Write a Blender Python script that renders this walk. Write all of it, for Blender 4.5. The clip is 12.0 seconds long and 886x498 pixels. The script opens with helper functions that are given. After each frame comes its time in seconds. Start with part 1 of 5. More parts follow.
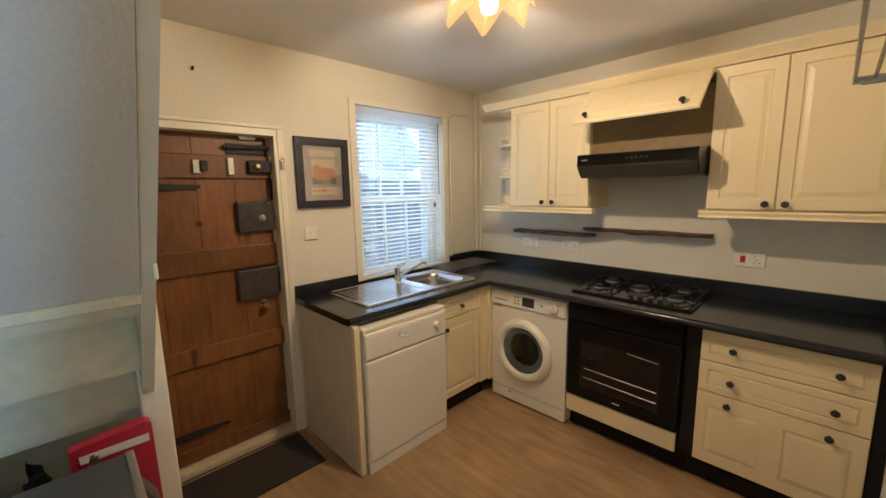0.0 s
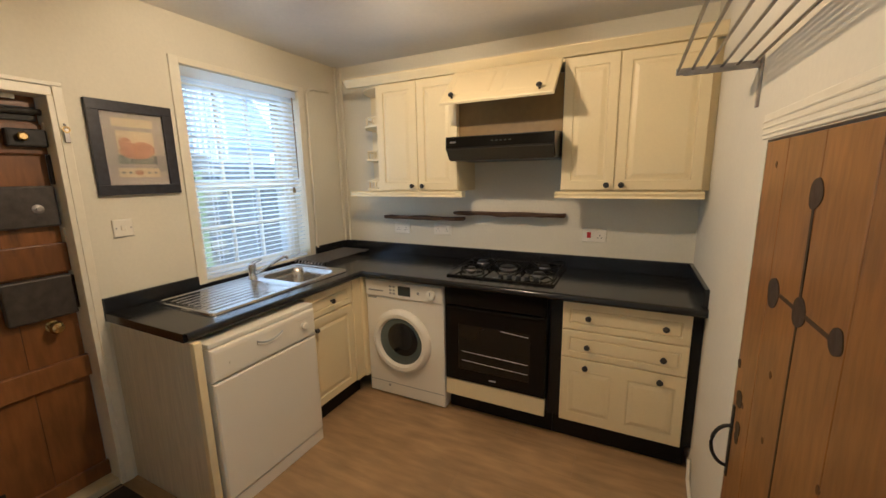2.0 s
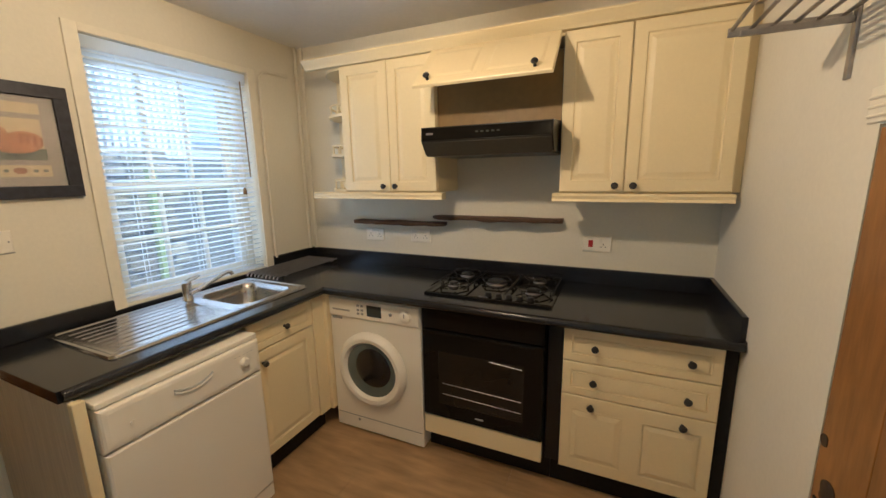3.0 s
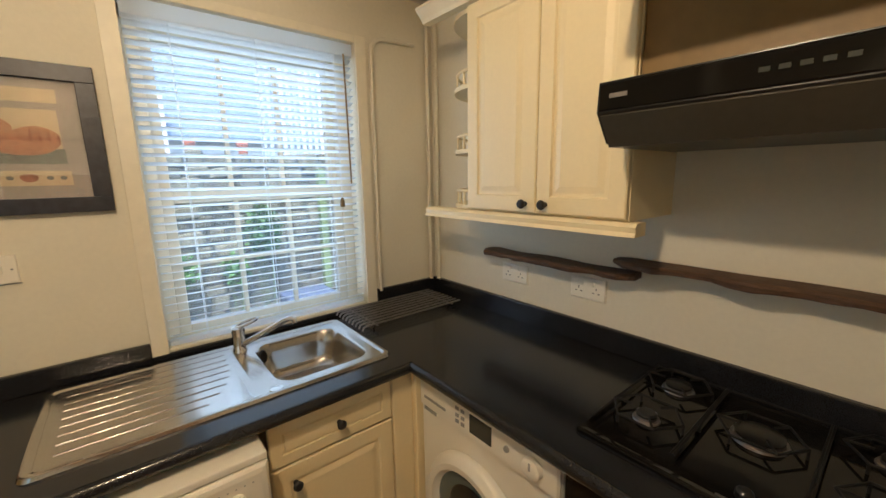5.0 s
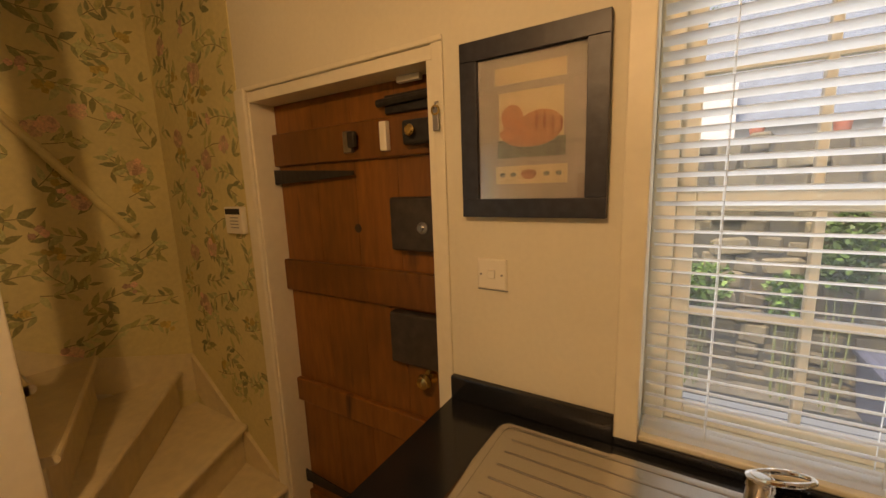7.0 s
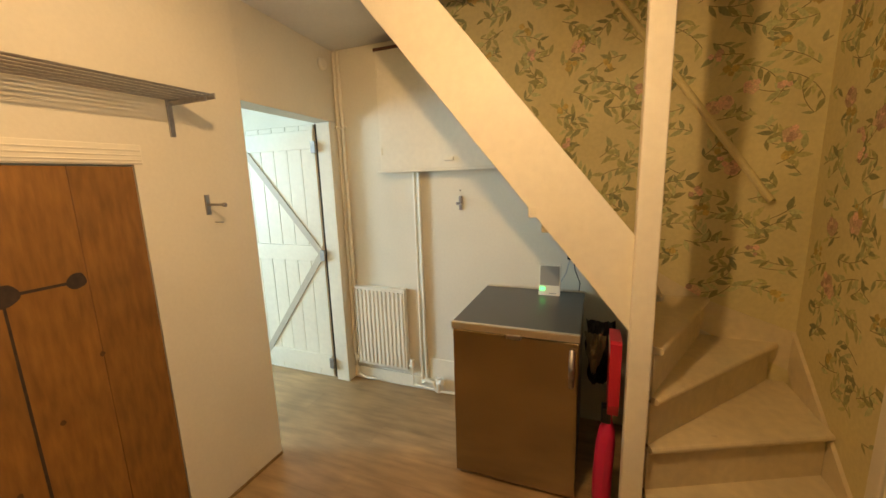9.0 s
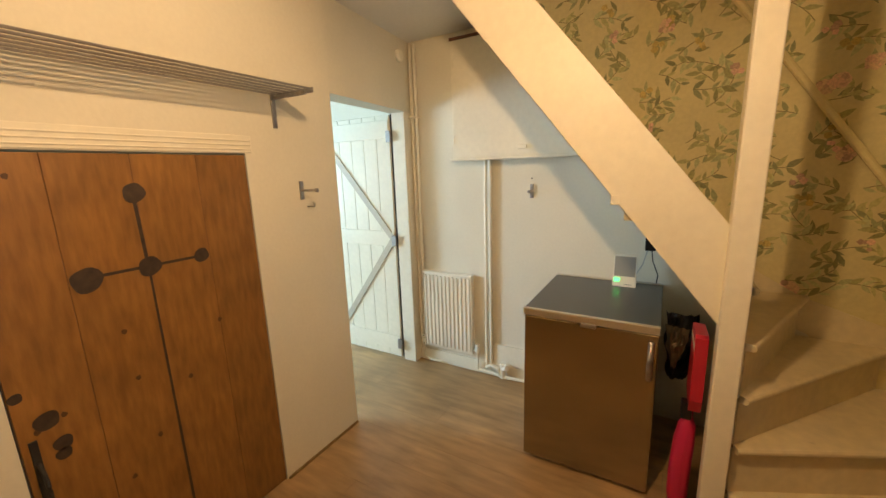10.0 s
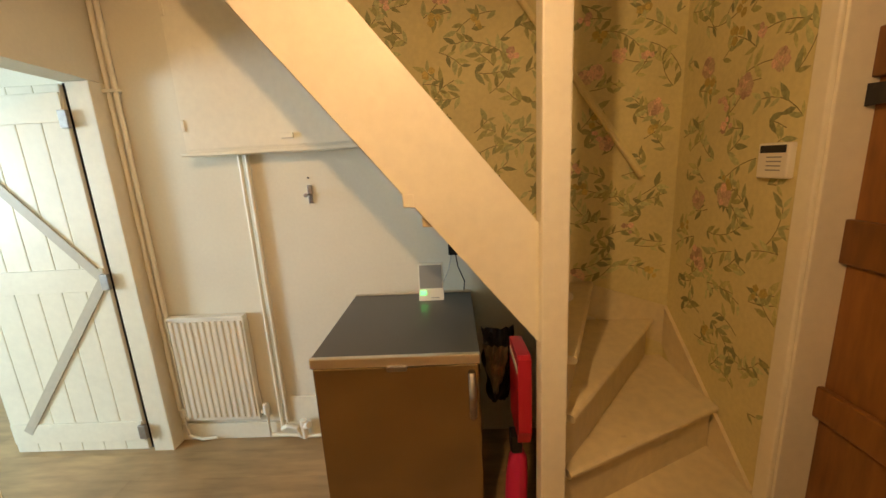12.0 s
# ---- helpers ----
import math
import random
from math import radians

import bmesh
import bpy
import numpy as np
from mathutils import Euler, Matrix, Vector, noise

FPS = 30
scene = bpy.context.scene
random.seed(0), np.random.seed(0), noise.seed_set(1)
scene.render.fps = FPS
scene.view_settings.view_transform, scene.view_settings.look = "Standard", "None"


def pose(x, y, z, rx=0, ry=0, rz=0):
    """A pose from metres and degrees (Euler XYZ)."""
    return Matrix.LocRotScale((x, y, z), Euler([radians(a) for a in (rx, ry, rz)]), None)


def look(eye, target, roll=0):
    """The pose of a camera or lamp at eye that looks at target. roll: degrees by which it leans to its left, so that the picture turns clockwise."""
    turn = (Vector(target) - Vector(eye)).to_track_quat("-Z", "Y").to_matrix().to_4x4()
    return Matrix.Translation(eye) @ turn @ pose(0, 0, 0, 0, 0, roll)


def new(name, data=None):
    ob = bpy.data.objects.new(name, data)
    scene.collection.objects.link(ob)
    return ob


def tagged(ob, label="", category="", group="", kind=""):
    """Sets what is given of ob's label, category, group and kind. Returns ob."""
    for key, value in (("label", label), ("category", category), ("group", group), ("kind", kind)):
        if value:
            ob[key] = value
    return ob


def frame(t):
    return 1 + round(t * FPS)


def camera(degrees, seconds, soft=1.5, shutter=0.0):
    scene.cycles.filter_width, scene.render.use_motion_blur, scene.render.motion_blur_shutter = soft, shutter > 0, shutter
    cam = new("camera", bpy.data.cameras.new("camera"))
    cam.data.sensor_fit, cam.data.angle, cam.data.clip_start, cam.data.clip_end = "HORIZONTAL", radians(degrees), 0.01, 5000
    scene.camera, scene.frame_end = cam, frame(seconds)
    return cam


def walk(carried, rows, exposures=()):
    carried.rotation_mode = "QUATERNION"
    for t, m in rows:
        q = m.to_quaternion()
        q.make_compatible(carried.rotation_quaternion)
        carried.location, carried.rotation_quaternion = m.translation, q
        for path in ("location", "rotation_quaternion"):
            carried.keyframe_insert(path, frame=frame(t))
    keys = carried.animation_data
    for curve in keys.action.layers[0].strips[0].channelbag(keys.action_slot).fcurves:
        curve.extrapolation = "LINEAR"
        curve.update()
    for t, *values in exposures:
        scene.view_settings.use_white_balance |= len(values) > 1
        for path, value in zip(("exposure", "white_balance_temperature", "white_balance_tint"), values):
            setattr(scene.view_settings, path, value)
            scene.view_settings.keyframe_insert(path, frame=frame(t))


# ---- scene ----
cam = camera(97.8, 12.0)
PATH = [
    (0, (2.384, -2.801, 1.573), (0.973, -1.417, 1.27), -1.1),
    (0.5, (2.362, -2.786, 1.56), (1.132, -1.24, 1.247), -1.1),
    (1, (2.332, -2.783, 1.557), (1.258, -1.13, 1.221), -1.0),
    (1.5, (2.31, -2.77, 1.55), (1.349, -1.053, 1.194), -1.0),
    (2, (2.277, -2.674, 1.537), (1.406, -0.912, 1.166), -1.0),
    (2.5, (2.215, -2.471, 1.54), (1.404, -0.683, 1.162), -1.0),
    (2.7, (2.189, -2.403, 1.542), (1.394, -0.608, 1.159), -1.0),
    (4.3, (1.926, -1.64, 1.562), (0.759, -0.059, 1.189), -0.9),
    (4.5, (1.875, -1.55, 1.57), (0.618, -0.038, 1.207), -0.8),
    (5, (1.713, -1.351, 1.566), (0.195, -0.102, 1.197), -0.9),
    (5.5, (1.486, -1.209, 1.572), (-0.278, -0.33, 1.226), -0.8),
    (6, (1.277, -1.119, 1.577), (-0.659, -0.764, 1.219), -0.8),
    (6.1, (1.237, -1.135, 1.575), (-0.718, -0.877, 1.239), -0.8),
    (6.5, (1.119, -1.115, 1.589), (-0.825, -1.413, 1.227), -1.3),
    (7, (0.966, -1.225, 1.563), (-0.711, -2.264, 1.232), -2.1),
    (7.5, (0.943, -1.32, 1.556), (-0.171, -2.952, 1.249), -2.2),
    (7.7, (0.935, -1.316, 1.562), (0.115, -3.114, 1.251), -2.2),
    (9.3, (1.004, -1.003, 1.533), (1.883, -2.759, 1.154), -1.9),
    (9.5, (1.032, -0.982, 1.529), (1.962, -2.71, 1.143), -2.0),
    (10, (1.041, -0.965, 1.532), (2.024, -2.659, 1.128), -1.9),
    (10.5, (1.054, -0.999, 1.526), (1.965, -2.728, 1.103), -2.0),
    (11, (1.065, -1.125, 1.51), (1.805, -2.931, 1.075), -2.5),
    (11.5, (1.117, -1.284, 1.501), (1.543, -3.188, 1.06), -2.8),
    (12, (1.084, -1.517, 1.492), (1.153, -3.468, 1.059), -3.1),
]
walk(cam, [(t, look(eye, target, roll)) for t, eye, target, roll in PATH], [(0, 3.12, 5550, 13), (2.7, 3.12, 5500, 12), (4.5, 3.0, 5550, 11), (5.5, 2.93, 6050, 10), (6, 2.84, 6400, 12), (6.5, 2.70, 7300, 17), (7, 2.50, 9800, 25), (7.5, 3.0, 15000, 26), (7.7, 3.03, 15000, 24), (9.3, 3.18, 7800, 18), (10, 3.18, 7800, 18), (11, 3.22, 7500, 17), (11.5, 3.18, 7600, 17), (12, 3.16, 9000, 23)])


# ---- world, sun and lamps ----
world = bpy.data.worlds.new("world")
scene.world = world
world.use_nodes = True
wn = world.node_tree
sky = wn.nodes.new("ShaderNodeTexSky")
sky.sky_type, sky.sun_disc, sky.sun_elevation, sky.sun_rotation = "NISHITA", False, radians(60), radians(117)
wn.links.new(sky.outputs[0], wn.nodes["Background"].inputs[0])
wn.nodes["Background"].inputs[1].default_value = 0.10


def lamp(name, kind, m, energy, color, **settings):
    data = bpy.data.lights.new(name, kind)
    data.energy, data.color = energy, color
    for key, value in settings.items():
        if key == "size":
            data.size = value
        if key == "size_y":
            data.shape, data.size_y = "RECTANGLE", value
        if key == "radius":
            data.shadow_soft_size = value
        if key == "angle":
            data.angle = radians(value)
    ob = new(name, data)
    ob.matrix_world = m
    return ob


lamp("sun", "SUN", look((4, -2, 8), (0, 0, 0)), 1.1, (1, 0.96, 0.90), angle=25)
lamp("window_daylight", "AREA", look((-0.085, -0.87, 1.55), (1.0, -0.87, 1.55)), 0.72, (0.72, 0.87, 1.0), size=0.70, size_y=1.10)
lamp("far_room_daylight", "AREA", look((6.93, -1.5, 1.5), (4.0, -2.6, 1.3)), 27, (0.37, 0.68, 1.0), size=0.9, size_y=1.2)
LAMP = (1.36, -1.52, 2.315)
lamp("bulb_light", "POINT", pose(LAMP[0], LAMP[1], 2.25), 5.9, (1.0, 0.72, 0.42), radius=0.035)

# ---- materials ----


def mat(name, color, rough=0.5, metal=0.0, grain=0.0, scale=20.0, stretch=(1, 1, 1), bump=0.0, stain=0.0, random_tint=0.0, spec=0.5, coat=0.0, emit=None, stain_scale=2.0, trans=0.0, grime=None):
    """A procedural surface: colour varied at two scales, with relief."""
    m = bpy.data.materials.new(name)
    m.use_nodes = True
    t, n = m.node_tree, m.node_tree.nodes
    b = n["Principled BSDF"]
    b.inputs["Roughness"].default_value = rough
    b.inputs["Metallic"].default_value = metal
    b.inputs["Specular IOR Level"].default_value = spec
    b.inputs["Coat Weight"].default_value = coat
    b.inputs["Transmission Weight"].default_value = trans
    b.inputs["Base Color"].default_value = (*color, 1)
    if emit:
        b.inputs["Emission Color"].default_value = (*emit[0], 1)
        b.inputs["Emission Strength"].default_value = emit[1]
    coord = n.new("ShaderNodeTexCoord")
    geo = n.new("ShaderNodeNewGeometry")
    place = n.new("ShaderNodeMapping")
    place.inputs["Scale"].default_value = stretch
    t.links.new(geo.outputs["Position"], place.inputs[0])
    out = None
    if grain or stain or random_tint or grime:
        rgb = n.new("ShaderNodeRGB")
        rgb.outputs[0].default_value = (*color, 1)
        out = rgb.outputs[0]

        def vary(fac, low, high):
            nonlocal out
            rng = n.new("ShaderNodeMapRange")
            rng.inputs["From Min"].default_value, rng.inputs["From Max"].default_value = 0.3, 0.7
            rng.inputs["To Min"].default_value, rng.inputs["To Max"].default_value = low, high
            t.links.new(fac, rng.inputs[0])
            mul = n.new("ShaderNodeVectorMath")
            mul.operation = "SCALE"
            t.links.new(out, mul.inputs[0])
            t.links.new(rng.outputs[0], mul.inputs["Scale"])
            out = mul.outputs[0]

        if grain:
            a = n.new("ShaderNodeTexNoise")
            a.inputs["Scale"].default_value, a.inputs["Detail"].default_value = scale, 6
            t.links.new(place.outputs[0], a.inputs["Vector"])
            vary(a.outputs[0], 1 - grain, 1 + grain)
        if stain:
            c = n.new("ShaderNodeTexNoise")
            c.inputs["Scale"].default_value, c.inputs["Detail"].default_value = stain_scale, 3
            t.links.new(geo.outputs["Position"], c.inputs["Vector"])
            vary(c.outputs[0], 1 - stain, 1 + stain)
        if random_tint:
            info = n.new("ShaderNodeObjectInfo")
            add = n.new("ShaderNodeMath")
            t.links.new(info.outputs["Random"], add.inputs[0])
            t.links.new(geo.outputs["Random Per Island"], add.inputs[1])
            half = n.new("ShaderNodeMath")
            half.operation = "MULTIPLY"
            half.inputs[1].default_value = 0.5
            t.links.new(add.outputs[0], half.inputs[0])
            vary(half.outputs[0], 1 - random_tint, 1 + random_tint)
        if grime:
            d = n.new("ShaderNodeTexNoise")
            d.inputs["Scale"].default_value, d.inputs["Detail"].default_value = grime[2], 8
            t.links.new(place.outputs[0], d.inputs["Vector"])
            rng = n.new("ShaderNodeMapRange")
            rng.inputs["From Min"].default_value, rng.inputs["From Max"].default_value = grime[1], grime[1] + 0.12
            t.links.new(d.outputs[0], rng.inputs[0])
            mix = n.new("ShaderNodeMix")
            mix.data_type = "RGBA"
            t.links.new(rng.outputs[0], mix.inputs["Factor"])
            t.links.new(out, mix.inputs["A"])
            mix.inputs["B"].default_value = (*grime[0], 1)
            out = mix.outputs["Result"]
        t.links.new(out, b.inputs["Base Color"])
    if bump:
        a = n.new("ShaderNodeTexNoise")
        a.inputs["Scale"].default_value, a.inputs["Detail"].default_value = scale, 5
        t.links.new(place.outputs[0], a.inputs["Vector"])
        r = n.new("ShaderNodeBump")
        r.inputs["Strength"].default_value, r.inputs["Distance"].default_value = bump, 0.01
        t.links.new(a.outputs[0], r.inputs["Height"])
        t.links.new(r.outputs[0], b.inputs["Normal"])
    return m


M = {
    "wall": mat("wall_paint", (0.74, 0.695, 0.565), 0.75, grain=0.02, scale=60, bump=0.05, stain=0.04),
    "ceiling": mat("ceiling_paint", (0.76, 0.745, 0.71), 0.85, grain=0.02, scale=40, bump=0.1, stain=0.04),
    "trim": mat("white_gloss_paint", (0.80, 0.75, 0.61), 0.4, grain=0.03, scale=30, bump=0.05, stain=0.04),
    "cream": mat("cream_cabinet_foil", (0.82, 0.695, 0.425), 0.40, grain=0.015, scale=80, stain=0.03, bump=0.02),
    "white": mat("white_enamel", (0.82, 0.775, 0.66), 0.3, stain=0.02),
    "plastic": mat("white_plastic", (0.82, 0.78, 0.67), 0.35, stain=0.02),
    "black": mat("black_laminate", (0.013, 0.014, 0.017), 0.17, grain=0.5, scale=400, stain=0.2, bump=0.012, spec=0.5),
    "plinth": mat("black_plinth", (0.011, 0.010, 0.009), 0.55, grain=0.2, scale=40, spec=0.2),
    "black_gloss": mat("black_glass", (0.007, 0.0065, 0.006), 0.08, stain=0.1, spec=0.2),
    "black_metal": mat("black_enamel", (0.010, 0.010, 0.010), 0.28, grain=0.2, scale=90, spec=0.35),
    "iron": mat("old_black_iron", (0.02, 0.018, 0.016), 0.6, grain=0.4, scale=40, bump=0.3),
    "steel": mat("brushed_steel", (0.54, 0.52, 0.49), 0.20, 1.0, grain=0.05, scale=25, stretch=(2, 40, 2), bump=0.015),
    "pale_metal": mat("pale_metal_edge", (0.74, 0.70, 0.62), 0.28, 0.9, stain=0.05),
    "joint": mat("dark_pine_joint", (0.13, 0.055, 0.016), 0.6, grain=0.3, scale=40),
    "chrome": mat("chrome", (0.75, 0.75, 0.75), 0.1, 1.0, stain=0.03),
    "dull_steel": mat("dull_steel", (0.36, 0.34, 0.33), 0.38, 1.0, grain=0.1, scale=60, stain=0.05),
    "fridge": mat("bronze_steel", (0.38, 0.325, 0.245), 0.17, 1.0, grain=0.06, scale=20, stretch=(60, 60, 1), stain=0.08),
    "fridge_top": mat("dark_grey_top", (0.07, 0.072, 0.075), 0.3, grain=0.2, scale=300, stain=0.1),
    "pine": mat("old_pine", (0.255, 0.115, 0.030), 0.40, grain=0.20, scale=26, stretch=(2, 2, 0.4), bump=0.06, stain=0.12, random_tint=0.10, stain_scale=5, grime=((0.19, 0.08, 0.021), 0.64, 7)),
    "door_pine": mat("dark_pine", (0.185, 0.072, 0.019), 0.42, grain=0.18, scale=14, stretch=(3, 3, 0.5), bump=0.08, stain=0.25, random_tint=0.25, stain_scale=3, grime=((0.06, 0.022, 0.01), 0.64, 4)),
    "drift": mat("rough_dark_wood", (0.10, 0.055, 0.03), 0.7, grain=0.4, scale=14, stretch=(1, 8, 8), bump=0.6, stain=0.3, stain_scale=6),
    "floor": mat("oak_laminate", (0.35, 0.222, 0.108), 0.36, grain=0.22, scale=5, stretch=(0.8, 4, 1), bump=0.03, stain=0.22, random_tint=0.10),
    "brown_board": mat("brown_hardboard", (0.22, 0.135, 0.042), 0.5, grain=0.06, scale=30, stain=0.12),
    "mat": mat("dark_doormat", (0.05, 0.042, 0.035), 0.95, grain=0.5, scale=400, bump=0.8),
    "whitewash": mat("whitewashed_boards", (0.66, 0.60, 0.47), 0.6, grain=0.10, scale=10, stretch=(10, 10, 0.6), bump=0.1, stain=0.06),
    "frame": mat("navy_black_frame", (0.022, 0.024, 0.034), 0.4, grain=0.25, scale=40, bump=0.1),
    "mount": mat("grey_mount", (0.17, 0.152, 0.135), 0.8, grain=0.04, scale=200, stain=0.05),
    "print": mat("cream_print", (0.29, 0.235, 0.15), 0.8, grain=0.08, scale=30, stain=0.1),
    "orange": mat("orange_print", (0.23, 0.105, 0.055), 0.8, grain=0.2, scale=60, stain=0.2),
    "teal": mat("dark_teal_print", (0.075, 0.085, 0.075), 0.8, grain=0.4, scale=70),
    "rust": mat("rust_print", (0.17, 0.075, 0.045), 0.8, grain=0.3, scale=60),
    "paper": mat("wallpaper", (0.68, 0.595, 0.315), 0.7, grain=0.05, scale=50, stain=0.08, bump=0.04),
    "leaf_print": mat("leaf_print", (0.39, 0.40, 0.20), 0.75, grain=0.2, scale=90, random_tint=0.4),
    "leaf_pale": mat("pale_leaf_print", (0.40, 0.38, 0.17), 0.75, grain=0.2, scale=90, random_tint=0.3),
    "oven_window": mat("oven_window_glass", (0.012, 0.011, 0.009), 0.1, stain=0.1, spec=0.35),
    "porthole": mat("porthole_glass", (0.10, 0.125, 0.115), 0.12, stain=0.2),
    "drum": mat("dark_drum", (0.012, 0.012, 0.013), 0.12, stain=0.1),
    "hood_visor": mat("smoky_visor", (0.035, 0.032, 0.024), 0.35, grain=0.1, scale=60, stain=0.1),
    "knot": mat("brown_knot", (0.10, 0.045, 0.016), 0.6, grain=0.2, scale=60),
    "cast_iron": mat("cast_iron_support", (0.010, 0.010, 0.010), 0.6, grain=0.3, scale=80, spec=0.2),
    "tan_brace": mat("tan_brace_paint", (0.50, 0.44, 0.34), 0.5, grain=0.05, scale=30),
    "lock": mat("old_lock_iron", (0.045, 0.036, 0.030), 0.5, grain=0.3, scale=30, bump=0.2, stain=0.2),
    "stem_print": mat("stem_print", (0.24, 0.20, 0.09), 0.75, grain=0.2, scale=90),
    "rose_print": mat("rose_print", (0.62, 0.40, 0.29), 0.75, grain=0.25, scale=120, random_tint=0.3),
    "rose_light": mat("rose_light_print", (0.64, 0.46, 0.30), 0.75, grain=0.2, scale=120, random_tint=0.2),
    "yellow_print": mat("yellow_print", (0.58, 0.44, 0.16), 0.75, grain=0.2, scale=120, random_tint=0.2),
    "stair": mat("cream_stair_paint", (0.70, 0.60, 0.39), 0.5, grain=0.06, scale=25, bump=0.08, stain=0.1, grime=((0.40, 0.30, 0.18), 0.70, 9)),
    "soffit": mat("bare_board", (0.62, 0.56, 0.47), 0.8, grain=0.05, scale=120, bump=0.15, stain=0.05),
    "slat": mat("white_slat", (0.88, 0.90, 0.90), 0.35, stain=0.02),
    "red": mat("red_plastic", (0.42, 0.016, 0.035), 0.35, stain=0.15),
    "pink": mat("pink_red_plastic", (0.50, 0.018, 0.075), 0.4, stain=0.15),
    "bag": mat("black_bag", (0.014, 0.014, 0.015), 0.45, bump=0.6, scale=18),
    "silver": mat("silver_foil", (0.42, 0.37, 0.26), 0.38, 1.0, bump=0.7, scale=25),
    "grey_plastic": mat("grey_plastic", (0.30, 0.30, 0.28), 0.4, stain=0.05),
    "screen": mat("dark_screen", (0.05, 0.055, 0.05), 0.15, spec=0.4, stain=0.05),
    "led": mat("green_led", (0.05, 0.6, 0.2), 0.4, emit=((0.02, 1.0, 0.25), 0.28)),
    "red_switch": mat("red_switch", (0.45, 0.02, 0.02), 0.3, stain=0.05),
    "brass": mat("worn_brass", (0.62, 0.45, 0.2), 0.25, 1.0, stain=0.1),
    "shade": mat("amber_glass_petal", (0.018, 0.0105, 0.003), 0.5, emit=((1.0, 0.55, 0.17), 0.16), stain=0.1, spec=0.1),
    "bulb": mat("lit_bulb", (1, 0.9, 0.7), 0.4, emit=((1.0, 0.78, 0.45), 1.2)),
    "stone": mat("garden_stone", (0.135, 0.125, 0.080), 0.9, grain=0.3, scale=18, bump=0.3, stain=0.25, random_tint=0.25),
    "mortar": mat("wall_mortar", (0.075, 0.078, 0.06), 0.95, grain=0.2, scale=20, bump=0.4, stain=0.2),
    "ground": mat("yard_ground", (0.11, 0.11, 0.085), 0.9, grain=0.3, scale=8, bump=0.4, stain=0.2),
    "leaf": mat("foliage", (0.075, 0.17, 0.03), 0.6, random_tint=0.45, grain=0.2, scale=20),
    "slate": mat("blue_grey_slate", (0.10, 0.14, 0.18), 0.6, grain=0.15, scale=12, stain=0.1, random_tint=0.15),
    "render": mat("white_render", (0.60, 0.60, 0.58), 0.85, grain=0.05, scale=12, bump=0.2, stain=0.08),
    "wheelie": mat("blue_grey_plastic", (0.085, 0.105, 0.155), 0.5, stain=0.1),
    "fence": mat("pale_blue_fence", (0.42, 0.48, 0.52), 0.8, grain=0.2, scale=20, stretch=(6, 6, 1), random_tint=0.2),
    "moss": mat("mossy_post", (0.14, 0.18, 0.065), 0.85, grain=0.3, scale=25, bump=0.3, stain=0.2),
    "terracotta": mat("terracotta", (0.38, 0.13, 0.07), 0.8, grain=0.2, scale=20, stain=0.1),
    "dark": mat("dark_mark", (0.045, 0.026, 0.015), 0.6, grain=0.3, scale=40, bump=0.2),
    "ink": mat("black_ink", (0.02, 0.02, 0.02), 0.6, stain=0.05),
    "cable": mat("grey_cable", (0.45, 0.45, 0.43), 0.5, stain=0.05),
}
glass = mat("window_glass", (1, 1, 1), 0.0, trans=1.0)
glass.node_tree.nodes["Principled BSDF"].inputs["IOR"].default_value = 1.05
# painted haze: a translucent share whitens the panes, standing in for window bloom
gt = glass.node_tree
pane_haze = gt.nodes.new("ShaderNodeBsdfTranslucent")
pane_haze.inputs[0].default_value = (0.88, 0.90, 0.92, 1)
haze_mix = gt.nodes.new("ShaderNodeMixShader")
haze_mix.inputs[0].default_value = 0.09
gt.links.new(gt.nodes["Principled BSDF"].outputs[0], haze_mix.inputs[1])
gt.links.new(pane_haze.outputs[0], haze_mix.inputs[2])
gt.links.new(haze_mix.outputs[0], gt.nodes["Material Output"].inputs[0])
M["glass"] = glass
M["picture_glass"] = mat("picture_glass", (1, 1, 1), 0.02, trans=1.0)

# the amber petals let part of the bulb's light through
pn = M["shade"].node_tree
clear = pn.nodes.new("ShaderNodeBsdfTransparent")
clear.inputs[0].default_value = (1.0, 0.86, 0.62, 1)
petal_mix = pn.nodes.new("ShaderNodeMixShader")
petal_mix.inputs[0].default_value = 0.5
pn.links.new(pn.nodes["Principled BSDF"].outputs[0], petal_mix.inputs[1])
pn.links.new(clear.outputs[0], petal_mix.inputs[2])
pn.links.new(petal_mix.outputs[0], pn.nodes["Material Output"].inputs[0])

# thin painted slats let some daylight through
sn = M["slat"].node_tree
glow = sn.nodes.new("ShaderNodeBsdfTranslucent")
glow.inputs[0].default_value = (0.85, 0.87, 0.88, 1)
blend = sn.nodes.new("ShaderNodeMixShader")
blend.inputs[0].default_value = 0.74
sn.links.new(sn.nodes["Principled BSDF"].outputs[0], blend.inputs[1])
sn.links.new(glow.outputs[0], blend.inputs[2])
sn.links.new(blend.outputs[0], sn.nodes["Material Output"].inputs[0])

# ---- builders ----


def thing(name, x, y, z, label, category, group="", kind=""):
    ob = new(name)
    ob.location = (x, y, z)
    ob.empty_display_size = 0.05
    return tagged(ob, label, category, group, kind)


def origin(ob):
    p = Vector((0, 0, 0))
    while ob:
        p += ob.location
        ob = ob.parent
    return p


def mesh_of(name, bm, material, smooth=False):
    me = bpy.data.meshes.new(name)
    bmesh.ops.recalc_face_normals(bm, faces=bm.faces)
    bm.to_mesh(me)
    bm.free()
    for m in material if isinstance(material, (list, tuple)) else [material]:
        me.materials.append(M[m])
    if smooth:
        me.polygons.foreach_set("use_smooth", [True] * len(me.polygons))
        me.set_sharp_from_angle(angle=radians(35))
    return me


